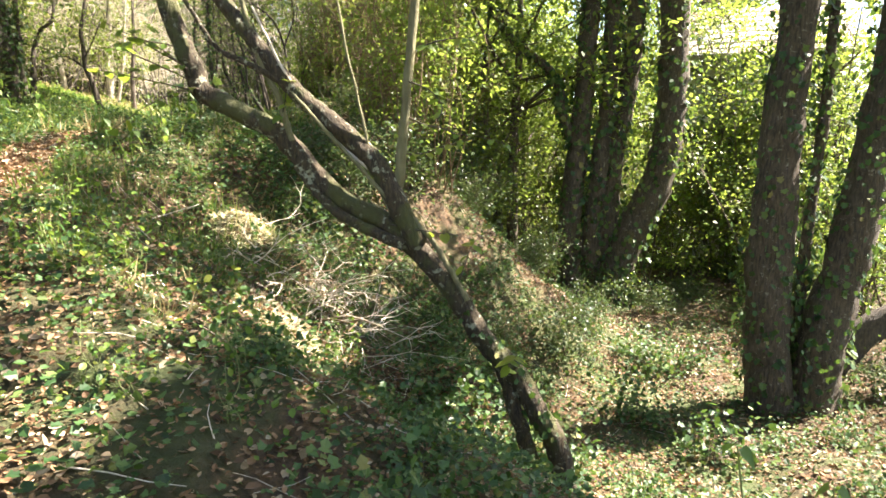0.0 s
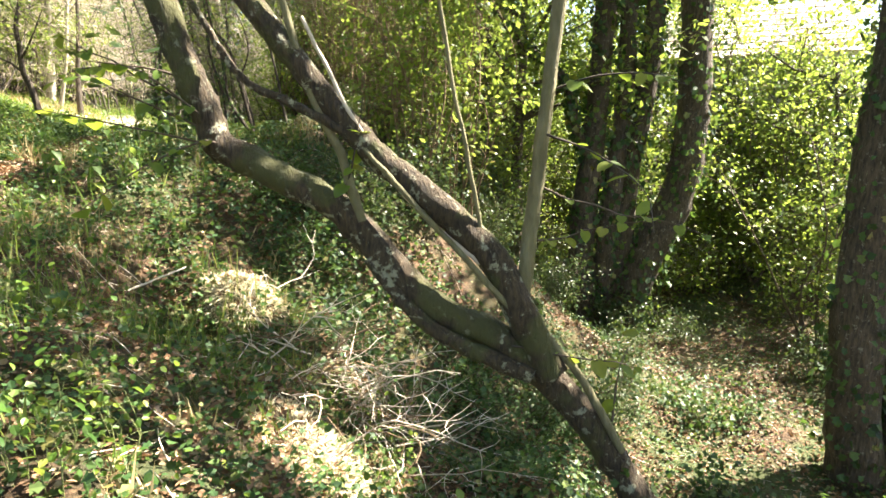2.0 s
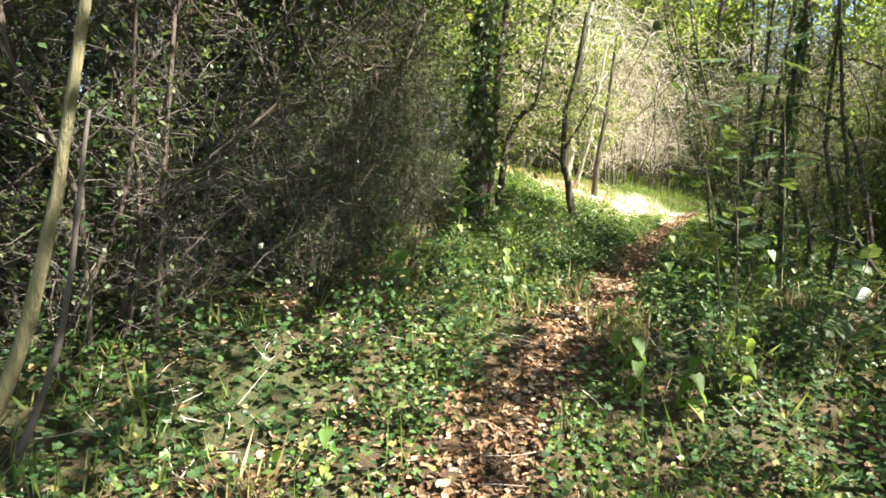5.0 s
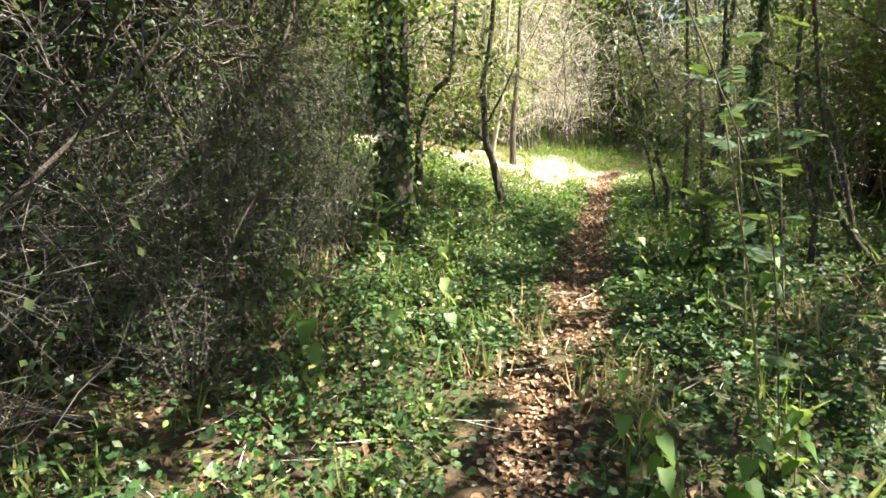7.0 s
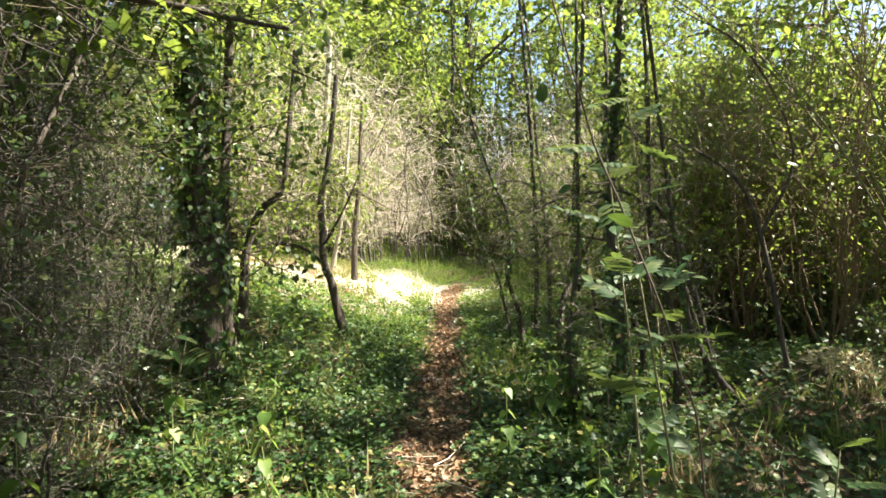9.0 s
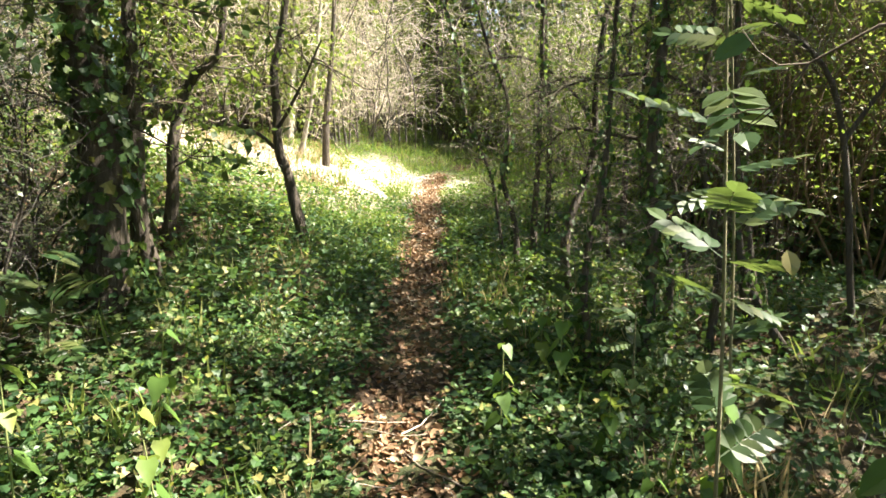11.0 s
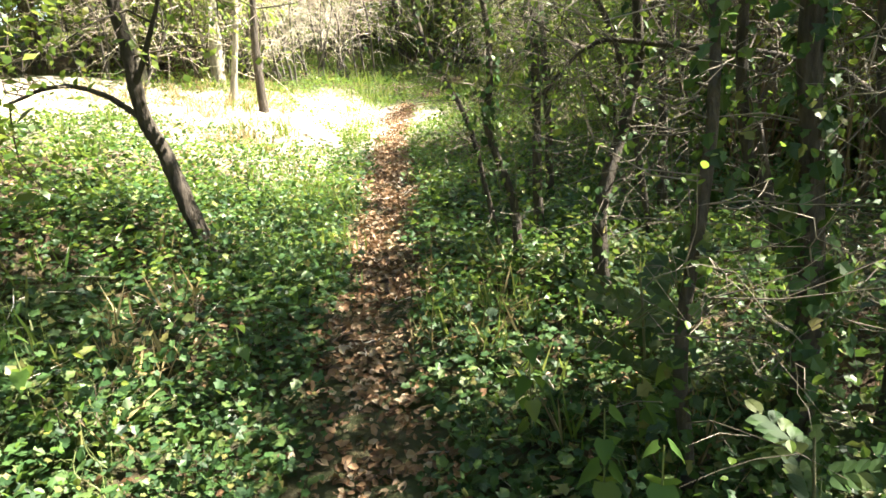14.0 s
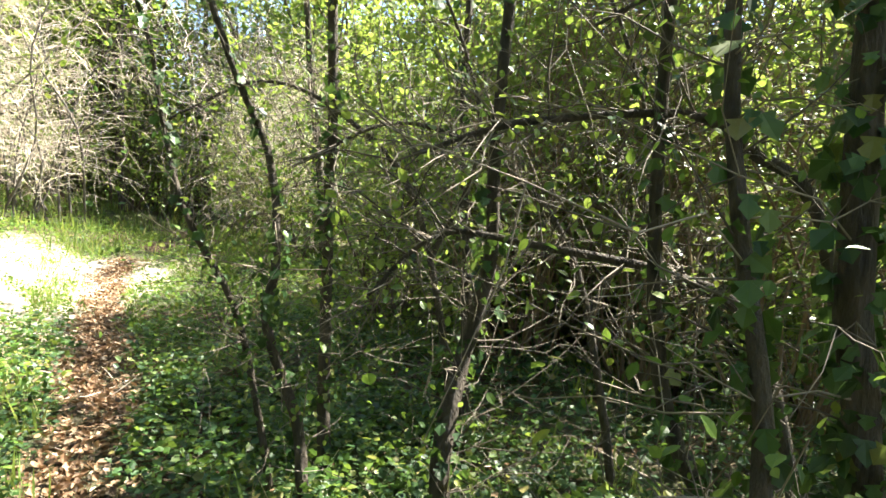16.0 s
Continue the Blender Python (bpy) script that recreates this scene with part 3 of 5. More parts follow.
def tree(name, stems, mat, label, category="tree", ivy=0, ivy_size=0.08, crown=0, leaf=0.09, leaf_mat=None, twigs=10, twig_len=1.0, lo=0.45, group="", flare=1.2, twig_r=0.007, shape=DIAMOND, twig_mat=None, crook=0.0):
    """A tree from stem lines (points, foot radius, top radius): each stem a part, with twigs, leaves and ivy."""
    foot = np.array(stems[0][0][0], float)
    ob = thing(name, foot, label, category, group)
    spines = []
    for pts, r0, r1 in stems:
        me, sp, rad = stem_mesh("trunk", pts, r0 * flare, r1, mat, foot, crook=crook)
        part("trunk", me, ob)
        spines.append(sp)
        if ivy:
            s, pos, al, up, size = ivy_on(sp, rad, int(ivy * (0.5 + r0 / 0.3)), ivy_size, 0.025 + 0.5 * r0)
            tagged(part("climbing_ivy", leaf_mesh("climbing_ivy", s, pos, al, up, size, M_IVY, foot), ob, "ivy leaves climbing the stem"), kind="stuff")
    if crown or twigs:
        tb = Tubes(4)
        spots, ways = branchwork(tb, spines, twigs, twig_len, twig_r, 0.3, 0.03, 0.25, 3, lo)
        tagged(part("twigwork", tb.mesh("twigwork", twig_mat or M_TWIG, foot), ob), kind="stuff")
        if crown:
            outline, pos, al, up, size = foliage(spots, ways, crown, leaf, 0.10, shape)
            k = shaded(pos, size)
            tagged(part("foliage", leaf_mesh("foliage", outline, pos[k], al[k], up[k], size[k], leaf_mat or M_CANOPY, foot), ob), kind="stuff")
    return ob


def up_from(x, y, *rest):
    """First point on the ground at (x, y), slightly sunk, and then the rest."""
    return [(x, y, float(ground_z(x, y)) - 0.08), *rest]


# The leaning hazel in front.
def hazel():
    foot = np.array((1.02, 4.32, float(ground_z(1.02, 4.32)) - 0.08))
    ob = thing("leaning_hazel", foot, "leaning hazel tree with mossy lichen-spotted forked trunk and sparse big leaves", "tree")
    lines = [
        ("trunk", [tuple(foot), (0.89, 4.34, -0.61), (0.76, 4.35, -0.4), (0.58, 4.38, -0.06), (0.4, 4.41, 0.13), (0.1, 4.46, 0.58), (-0.25, 4.51, 0.96), (-0.7, 4.57, 1.22), (-1.07, 4.63, 1.64), (-1.47, 4.69, 1.86), (-1.66, 4.71, 1.97), (-1.70, 4.72, 2.12), (-1.83, 4.74, 2.47), (-2.1, 4.8, 3.3)], 0.085, 0.07, M_HAZELBARK),
        ("trunk", [(0.8, 4.36, float(ground_z(0.8, 4.36)) - 0.08), (0.67, 4.37, -0.6), (0.6, 4.38, -0.4), (0.52, 4.39, -0.13), (0.36, 4.41, 0.18)], 0.06, 0.055, M_HAZELBARK),
        ("limb", [(-0.1, 4.46, 0.85), (-0.36, 4.52, 1.36), (-0.58, 4.55, 1.61), (-0.83, 4.59, 1.83), (-1.04, 4.62, 2.06), (-1.36, 4.67, 2.46), (-1.9, 4.75, 3.2)], 0.085, 0.05, M_HAZELBARK),
        ("limb", [(-0.2, 4.44, 0.85), (-0.57, 4.48, 1.02), (-0.78, 4.52, 1.17), (-0.98, 4.58, 1.42)], 0.045, 0.03, M_HAZELBARK),
        ("shoot", [(-0.25, 4.5, 1.12), (-0.19, 4.5, 1.67), (-0.14, 4.49, 2.14), (-0.05, 4.48, 3.0)], 0.038, 0.03, M_SHOOT),
        ("limb", [(0.25, 4.40, 0.45), (0.02, 4.42, 0.85), (-0.14, 4.45, 1.05)], 0.02, 0.02, M_SHOOT),
        ("shoot", [(-1.0, 4.6, 1.6), (-1.08, 4.61, 1.9), (-1.19, 4.62, 2.15), (-1.35, 4.65, 2.7)], 0.026, 0.016, M_SHOOT),
        ("shoot", [(-0.96, 4.58, 1.95), (-1.26, 4.6, 2.12), (-1.54, 4.68, 2.27), (-1.75, 4.72, 2.6)], 0.026, 0.014, M_HAZELBARK),
        ("shoot", [(-0.40, 4.50, 1.30), (-0.48, 4.49, 1.8), (-0.56, 4.49, 2.2), (-0.66, 4.5, 2.9)], 0.012, 0.008, M_SHOOT),
        ("shoot", [(-0.15, 4.42, 1.0), (-0.55, 4.46, 1.45), (-0.85, 4.5, 1.78), (-1.0, 4.55, 1.95)], 0.016, 0.012, M_SHOOT),
        ("shoot", [(-0.45, 4.49, 1.4), (-0.8, 4.53, 1.72), (-1.05, 4.57, 2.1), (-1.25, 4.6, 2.5)], 0.012, 0.008, M_PALE),
    ]
    for nm, pts, r0, r1, mat in lines:
        me, sp, rad = stem_mesh(nm, pts, r0, r1, mat, foot, 14, 8, 0.06)
        part(nm, me, ob, "pale smooth young shoot" if nm == "shoot" else "")
    tb = Tubes(4)
    tw = [((-0.15, 4.49, 1.75), (0.7, -0.25, -0.15), 0.75), ((-0.2, 4.5, 1.5), (0.8, -0.1, -0.05), 0.55), ((-1.6, 4.7, 1.95), (-0.9, -0.5, 0.2), 0.75), ((-1.7, 4.7, 2.1), (-0.7, -0.15, 0.35), 0.7),
          ((-0.3, 4.45, 1.0), (0.85, -0.3, -0.1), 0.6), ((-1.1, 4.62, 1.7), (0.2, -0.3, 0.6), 0.5), ((-0.1, 4.48, 2.2), (0.5, -0.3, 0.2), 0.6), ((0.5, 4.3, -0.1), (0.4, -0.5, 0.5), 0.5)]
    rows = np.linspace(0, 1, 15)
    half = 0.38 * np.sin(np.pi * np.clip(rows * 0.93 + 0.05, 0, 1)) ** 0.75 * (1.12 - 0.3 * rows) * (1 + 0.05 * (np.arange(15) % 2))
    half[-1] = 0.012
    cols = np.array([-1, -0.5, 0, 0.5, 1])
    quilt = 0.022 * np.cos(np.pi * np.arange(15))[:, None] * np.array([0.4, 1, 0, 1, 0.4])[None]
    grid = np.stack([half[:, None] * cols[None], np.repeat(rows[:, None] * 1.06, 5, 1) - 0.06 * np.abs(cols)[None] * (1 - rows[:, None]),
                     0.2 * half[:, None] * np.abs(cols)[None] - 0.16 * ((rows - 0.35) ** 2)[:, None] + quilt], 2).reshape(-1, 3)
    q = (np.arange(14)[:, None] * 5 + np.arange(4)[None]).ravel()
    me = np_mesh("leaf", grid, np.stack([q, q + 1, q + 6, q + 5], 1), M_HAZEL, True)
    set_twigs = [spline([(-1.66, 4.7, 2.0), (-2.1, 4.76, 2.2), (-2.25, 4.8, 2.27), (-2.38, 4.86, 2.27)], 3), spline([(-1.68, 4.7, 2.05), (-1.95, 4.6, 2.28), (-2.15, 4.56, 2.32)], 3), spline([(-1.66, 4.7, 1.95), (-2.1, 4.7, 2.05), (-2.45, 4.72, 2.12)], 3), spline([(-1.75, 4.73, 2.25), (-2.05, 4.88, 2.33), (-2.36, 4.96, 2.33), (-2.5, 4.98, 2.27)], 3),
                 spline([(-0.16, 4.49, 2.0), (-0.02, 4.2, 1.92), (0.07, 3.87, 1.79), (0.02, 3.65, 1.66)], 3), spline([(0.2, 4.42, 0.6), (0.3, 4.6, 0.82), (0.45, 4.75, 0.93)], 3)]
    for t in set_twigs + [twig_path(p, w, ln, 7, 0.16, 0.05) for p, w, ln in tw]:
        tb.add(t, np.linspace(0.006, 0.002, len(t)))
        for i in range(1, len(t)):
            for side in (-1, 1):
                if rng.uniform() < 0.38:
                    continue
                d = unit(t[i] - t[i - 1] + side * 0.9 * unit(np.cross(t[i] - t[i - 1], (0, 0, 1))) + np.array([0, 0, -0.35]) + 0.25 * rng.standard_normal(3))
                lf = part("leaf", me, ob)
                z = Vector(unit(np.array([0.25 * rng.standard_normal(), -0.35 + 0.25 * rng.standard_normal(), 1.0])))
                y = Vector(d)
                x = y.cross(z).normalized()
                s = rng.uniform(0.05, 0.105)
                m = Matrix((x, y, x.cross(y))).transposed().to_4x4()
                lf.matrix_basis = Matrix.Translation(Vector(t[i] - foot)) @ m @ Matrix.Diagonal((s, s, s, 1))
    tagged(part("twigwork", tb.mesh("twigwork", M_TWIG, foot), ob), kind="stuff")
    lower = spline([(0.95, 4.33, -0.75), (0.76, 4.35, -0.4), (0.58, 4.38, -0.06), (0.4, 4.41, 0.13), (0.2, 4.44, 0.42)], 6)
    s, pos, al, up, size = ivy_on(lower, np.full(len(lower), 0.075), 110, 0.05, 0.05)
    tagged(part("climbing_ivy", leaf_mesh("climbing_ivy", s, pos, al, up, size, M_IVY, foot), ob, "ivy climbing the foot of the trunk"), kind="stuff")
    return ob


hazel()
IVY_TREE = tree("ivy_clad_tree", [(up_from(4.05, 14.05, (4.18, 14.02, -1.5), (4.47, 13.98, -0.51), (5.05, 13.89, 0.86), (5.25, 13.86, 2.31), (5.23, 13.87, 4.63), (5.3, 13.9, 8)), 0.36, 0.26),
                       (up_from(3.3, 14.2, (3.16, 14.17, -0.12), (3.38, 14.14, 2.33), (3.48, 14.13, 4.64), (3.5, 14.1, 8)), 0.26, 0.16),
                       (up_from(3.68, 14.2, (3.66, 14.1, -0.12), (3.9, 14.08, 2.33), (3.95, 14.07, 4.64), (3.9, 14, 8)), 0.2, 0.15),
                       (up_from(3.95, 14.25, (4.1, 14.2, 1.11), (4.39, 14.15, 2.91), (4.5, 14.1, 4.64), (4.6, 14, 8)), 0.22, 0.17),
                       ([(3.5, 14.1, 1.0), (2.96, 14.1, 2.1), (2.72, 14.1, 3.05), (1.77, 14.2, 3.87), (1.3, 14.2, 4.67), (1.1, 14.2, 6)], 0.1, 0.06)],
     M_BARK, "clump of big trunks wrapped in green ivy", ivy=520, ivy_size=0.12, crown=0, leaf=0.14, twigs=5, twig_len=1.8, lo=0.55)
BIG_TREE = tree("big_tree", [(up_from(4.6, 8.0, (4.48, 8.02, -0.89), (4.46, 8.02, 0.6), (4.5, 8.02, 2.0), (4.58, 8.01, 3.33), (4.6, 8, 7)), 0.27, 0.2),
                  (up_from(5.12, 7.95, (5.21, 7.93, -0.9), (5.41, 7.9, 0.23), (5.59, 7.88, 1.44), (5.76, 7.85, 3.32), (6.1, 7.8, 7)), 0.27, 0.2),
                  ([(4.95, 8.15, -1.6), (5.0, 8.15, 0.2), (5.08, 8.1, 2.0), (5.1, 8.1, 3.32), (5.2, 8.1, 5)], 0.07, 0.05)],
     M_BARK, "big rough-barked tree dividing into upright stems", ivy=620, ivy_size=0.085, crown=0, leaf=0.12, twigs=5, twig_len=1.8, lo=0.55)
def shade_crown(ob, tops, box, n_limbs, n_leaves, leaf, mat=None):
    """A broad crown added above a big tree to shade the floor: limbs from the stem tops, twigs and leaves, open where
    sun flecks pass.
    """
    foot = np.array(ob.location)
    spines = []
    for _ in range(n_limbs):
        s = np.array(tops[rng.integers(len(tops))], float)
        g = np.array([rng.uniform(*box[0]), rng.uniform(*box[1]), rng.uniform(*box[2])])
        mid = 0.5 * (s + g) + np.array([0, 0, 0.8]) + 0.3 * rng.standard_normal(3)
        sp = spline([s, mid, g], 6)
        if any(np.linalg.norm(q - (q @ np.array(sun_way))[:, None] * np.array(sun_way), axis=1).min() < 0.36 for x, y, r in GAPS[:4] for q in [sp - np.array([x, y, float(ground_z(x, y))])]):
            continue
        tb = Tubes(5)
        tb.add(sp, np.linspace(0.055, 0.01, len(sp)))
        part("limb", tb.mesh("limb", M_BARK, foot), ob)
        spines.append(sp)
    tw = Tubes(3)
    spots, ways = branchwork(tw, spines, 10, 1.3, 0.009, 0.28, 0.02, 0.1, 1, 0.25)
    tagged(part("twigwork", tw.mesh("twigwork", M_TWIG, foot), ob), kind="stuff")
    shape, pos, al, up, size = foliage(spots, ways, n_leaves, leaf, 0.28)
    keep = shaded(pos, size)
    d = np.array(sun_way)
    for x, y, r in zip(rng.uniform(-6, 1, 90), rng.uniform(1, 15, 90), rng.uniform(0.06, 0.17, 90)):
        if x < -4.3 and y < 8.5:
            continue
        q = pos - np.array([x, y, float(ground_z(x, y))])
        keep &= np.linalg.norm(q - (q @ d)[:, None] * d, axis=1) > r
    for x, y, r in ((-8.5, 15.7, 1.6), (-7.4, 15.0, 1.2), (-6.6, 18.6, 1.5), (-7.5, 19.8, 1.3)):
        q = pos - np.array([x, y, float(ground_z(x, y))])
        keep &= np.linalg.norm(q - (q @ d)[:, None] * d, axis=1) > r
    tagged(part("crown", leaf_mesh("crown", shape, pos[keep], al[keep], up[keep], size[keep], mat or M_CANOPY, foot), ob), kind="stuff")


# crowns above the view, added to shade the slope and the trail
shade_crown(IVY_TREE, [(5.25, 13.9, 6), (3.5, 14.1, 6.5), (4.6, 14.0, 6.8)], ((-5.5, 8), (9.5, 19), (6.5, 10)), 30, 12500, 0.17)
shade_crown(BIG_TREE, [(4.6, 8.0, 5.5), (6.0, 7.8, 6.5), (5.2, 8.1, 4.8)], ((-6, 9), (1, 13), (5.8, 9.5)), 44, 35000, 0.165)
shade_crown(BIG_TREE, [(4.6, 8.0, 5.5), (6.0, 7.8, 6.5)], ((0.0, 8), (-0.5, 5.5), (5.8, 8.5)), 20, 22000, 0.165)
tree("fallen_log", [([(5.6, 8.6, -1.85), (6.3, 8.5, -1.0), (7.4, 8.3, -0.45), (9, 8.2, 0.3)], 0.2, 0.14)], M_DARKBARK, "dark leaning dead log beside the big tree", "log", twigs=2)
tree("ivy_tree", [(up_from(-6.4, 9.97, (-6.38, 9.96, 2.95), (-6.42, 9.95, 3.55), (-6.45, 9.94, 4.16), (-6.41, 9.95, 4.97), (-6.3, 10, 7)), 0.1, 0.07)],
     M_DARKBARK, "dark trunk thick with ivy beside the trail", ivy=1500, ivy_size=0.06, crown=2600, leaf=0.07, leaf_mat=M_DARKLEAF, twigs=22, twig_len=1.1, lo=0.2)
tree("leaning_sapling", [(up_from(-6.15, 12.14, (-6.24, 12.12, 2.51), (-6.32, 12.11, 2.83), (-6.39, 12.09, 3.06), (-6.4, 12.09, 3.37), (-6.4, 12.09, 3.7), (-6.31, 12.11, 4.1), (-6.2, 12.1, 5)), 0.05, 0.025),
                         ([(-6.39, 12.09, 3.03), (-6.59, 12.05, 3.18), (-6.82, 12.01, 3.22), (-7.09, 11.96, 3.15)], 0.018, 0.008),
                         ([(-6.39, 12.09, 3.2), (-6.15, 12.0, 3.5), (-5.9, 11.9, 3.9)], 0.016, 0.008)],
     M_DARKBARK, "thin dark crooked sapling leaning over the ivy", "sapling", crown=300, leaf=0.06, twigs=6, twig_len=0.6, lo=0.5, flare=1.1)
tree("sapling", [(up_from(-6.86, 11.17, (-6.8, 11.18, 2.71), (-6.76, 11.19, 3.19), (-6.63, 11.21, 3.53), (-6.48, 11.24, 3.65), (-6.4, 11.26, 3.85), (-6.3, 11.3, 5)), 0.045, 0.02)],
     M_DARKBARK, "dark bent sapling with twiggy side shoots", "sapling", crown=500, leaf=0.06, twigs=14, twig_len=0.7, lo=0.2)
tree("sapling", [(up_from(-6.5, 10.5, (-6.5, 10.4, 2.7), (-6.48, 10.4, 3.1), (-6.47, 10.4, 3.65), (-6.4, 10.4, 5)), 0.06, 0.03)], M_DARKBARK, "dark upright sapling hung with ivy", "sapling", ivy=250, ivy_size=0.055, crown=500, leaf=0.06, twigs=12, twig_len=0.7, lo=0.2)

for pts, r0, mat, lab in [([(-8.03, 17.49), (-8.0, 17.5, 3.4), (-7.9, 17.5, 4.4), (-7.8, 17.5, 6)], 0.06, M_DARKBARK, "dark upright trunk at the edge of the sunny bank"),
                          ([(-9.4, 19.0), (-9.3, 19, 4.0), (-9.2, 19, 5.5), (-9.0, 19, 8)], 0.10, M_PALETRUNK, "pale sunlit trunk behind the bank"),
                          ([(-10.2, 18.2), (-10.3, 18.2, 4.0), (-10.5, 18.2, 6), (-10.5, 18.2, 8)], 0.06, M_PALETRUNK, "pale slim trunk behind the bank"),
                          ([(-8.7, 17.9), (-8.55, 17.9, 3.2), (-8.35, 17.9, 4.2), (-8.2, 18, 6)], 0.05, M_PALETRUNK, "pale slim trunk leaning on the bank")]:
    tree("clearing_tree", [(up_from(*pts[0], *pts[1:]), r0, r0 * 0.5)], mat, lab, "tree", crown=300, leaf=0.08, twigs=10, twig_len=0.9, lo=0.3, twig_mat=M_PALE)

# Stems on the gully side of the trail.
RIGHT = [
    ([(-3.5, 10.45), (-3.5, 10.45, 2.46), (-3.52, 10.44, 3.2), (-3.5, 10.46, 3.91), (-3.45, 10.5, 4.53), (-3.4, 10.6, 6.5)], 0.06, 0.05, 2200),
    ([(-3.1, 10.75), (-3.14, 10.73, 2.5), (-3.2, 10.72, 3.2), (-3.3, 10.7, 4.4), (-3.4, 10.6, 5.5)], 0.04, 0.03, 300),
    ([(-3.88, 11.59), (-3.86, 11.59, 2.44), (-3.85, 11.59, 2.83), (-3.86, 11.59, 3.18), (-3.84, 11.59, 3.6), (-3.8, 11.6, 5.5)], 0.06, 0.04, 60),
    ([(-3.78, 10.4), (-3.8, 10.4, 2.53), (-3.8, 10.42, 3.01), (-3.78, 10.48, 3.65), (-3.75, 10.5, 5)], 0.034, 0.026, 420),
    ([(-3.29, 11.0), (-3.37, 11.0, 2.41), (-3.46, 11.0, 2.91), (-3.56, 11.0, 3.65), (-3.6, 11, 5)], 0.045, 0.035, 300),
    ([(-2.65, 10.67), (-2.85, 10.62, 2.46), (-3.0, 10.59, 3.03), (-3.1, 10.57, 3.63), (-3.2, 10.5, 5)], 0.04, 0.03, 200),
    ([(-4.3, 12.1), (-4.37, 12.12, 2.46), (-4.44, 12.14, 2.85), (-4.47, 12.14, 3.11), (-4.52, 12.16, 3.5), (-4.63, 12.18, 3.94), (-4.8, 12.2, 5.2)], 0.042, 0.025, 120),
    ([(-4.42, 12.32), (-4.6, 12.34, 2.81), (-4.74, 12.38, 3.26), (-4.86, 12.41, 3.69), (-5.04, 12.45, 4.1), (-5.3, 12.5, 5)], 0.025, 0.015, 60),
    ([(-4.2, 12.5), (-4.25, 12.5, 3.0), (-4.2, 12.5, 4.0), (-4.3, 12.5, 5.5)], 0.05, 0.035, 500),
    ([(-3.4, 12.9), (-3.5, 12.9, 3.0), (-3.5, 12.9, 4.0), (-3.5, 12.9, 5.5)], 0.05, 0.03, 300),
    ([(-4.1, 13.6), (-4.15, 13.6, 3.2), (-4.3, 13.6, 4.2), (-4.4, 13.6, 6)], 0.05, 0.03, 300),
]
for pts, r0, r1, iv in RIGHT:
    end = pts[-1]
    tree("thicket_tree", [(up_from(*pts[0], *pts[1:], (end[0] - 0.2, end[1] + 0.2, end[2] + 1.6), (end[0] - 0.1, end[1] + 0.5, end[2] + 3.2)), r0 * 0.55, r1 * 0.2)], M_DARKBARK, "slim dark stem with ivy and tangled twigs beside the trail", "tree",
         ivy=iv + 320, crook=0.05, ivy_size=0.04, crown=750, leaf=0.025, leaf_mat=M_FRESH, twigs=76, twig_len=0.55, lo=0.08, group="stems beside the trail", twig_r=0.0023, shape=OVAL, twig_mat=M_DRYTWIG)
tree("arching_branch", [([(-2.75, 11.2, 2.0), (-2.95, 11.25, 2.85), (-3.09, 11.27, 3.05), (-3.31, 11.33, 3.14), (-3.74, 11.44, 3.23), (-3.98, 11.5, 3.23), (-4.16, 11.55, 3.05)], 0.022, 0.006),
                        ([(-2.75, 11.0, 2.0), (-3.0, 11, 3.1), (-3.16, 10.99, 3.4), (-3.29, 11.02, 3.48), (-3.49, 11.07, 3.58), (-3.89, 11.18, 3.54), (-4.14, 11.24, 3.46)], 0.022, 0.006)],
     M_DARKBARK, "dark branches arching over a tangle of dry twigs", "branch", crown=800, leaf=0.03, twigs=60, twig_len=0.5, lo=0.3, twig_r=0.003, shape=OVAL, twig_mat=M_DRYTWIG)
for dx, dy, dz in ((-0.35, 0.75, 0.15), (0.35, -0.35, 0.5), (-0.9, 1.3, 0.35)):
    tree("arching_branch", [(up_from(-2.6 + dx, 11.3 + dy, (-2.85 + dx, 11.3 + dy, 2.9 + dz), (-3.2 + dx, 11.35 + dy, 3.35 + dz), (-3.6 + dx, 11.45 + dy, 3.5 + dz), (-4.0 + dx, 11.5 + dy, 3.3 + dz)), 0.018, 0.005),
                            ([(-2.8 + dx, 11.3 + dy, 2.7 + dz), (-2.6 + dx, 11.2 + dy, 3.3 + dz), (-2.9 + dx, 11.1 + dy, 4.0 + dz), (-3.4 + dx, 11.1 + dy, 4.4 + dz)], 0.012, 0.004)],
         M_DARKBARK, "thin dark stem arching through the tangled thicket", "branch", crown=900, leaf=0.03, leaf_mat=M_CANOPY, twigs=50, twig_len=0.6, lo=0.2, twig_r=0.0028, shape=OVAL, twig_mat=M_DRYTWIG)
tree("pale_sapling", [(up_from(-3.35, 8.08, (-3.42, 7.97, 2.5), (-3.5, 7.86, 2.8), (-3.61, 7.7, 3.1), (-3.76, 7.62, 3.5), (-3.9, 7.55, 4.0)), 0.004, 0.0025)], M_TWIG,
     "thin pale sapling with small drooping leaves", "sapling", crown=36, leaf=0.055, leaf_mat=M_IVY, twigs=5, twig_len=0.25, lo=0.6, twig_r=0.002, shape=OVAL, flare=1.0)


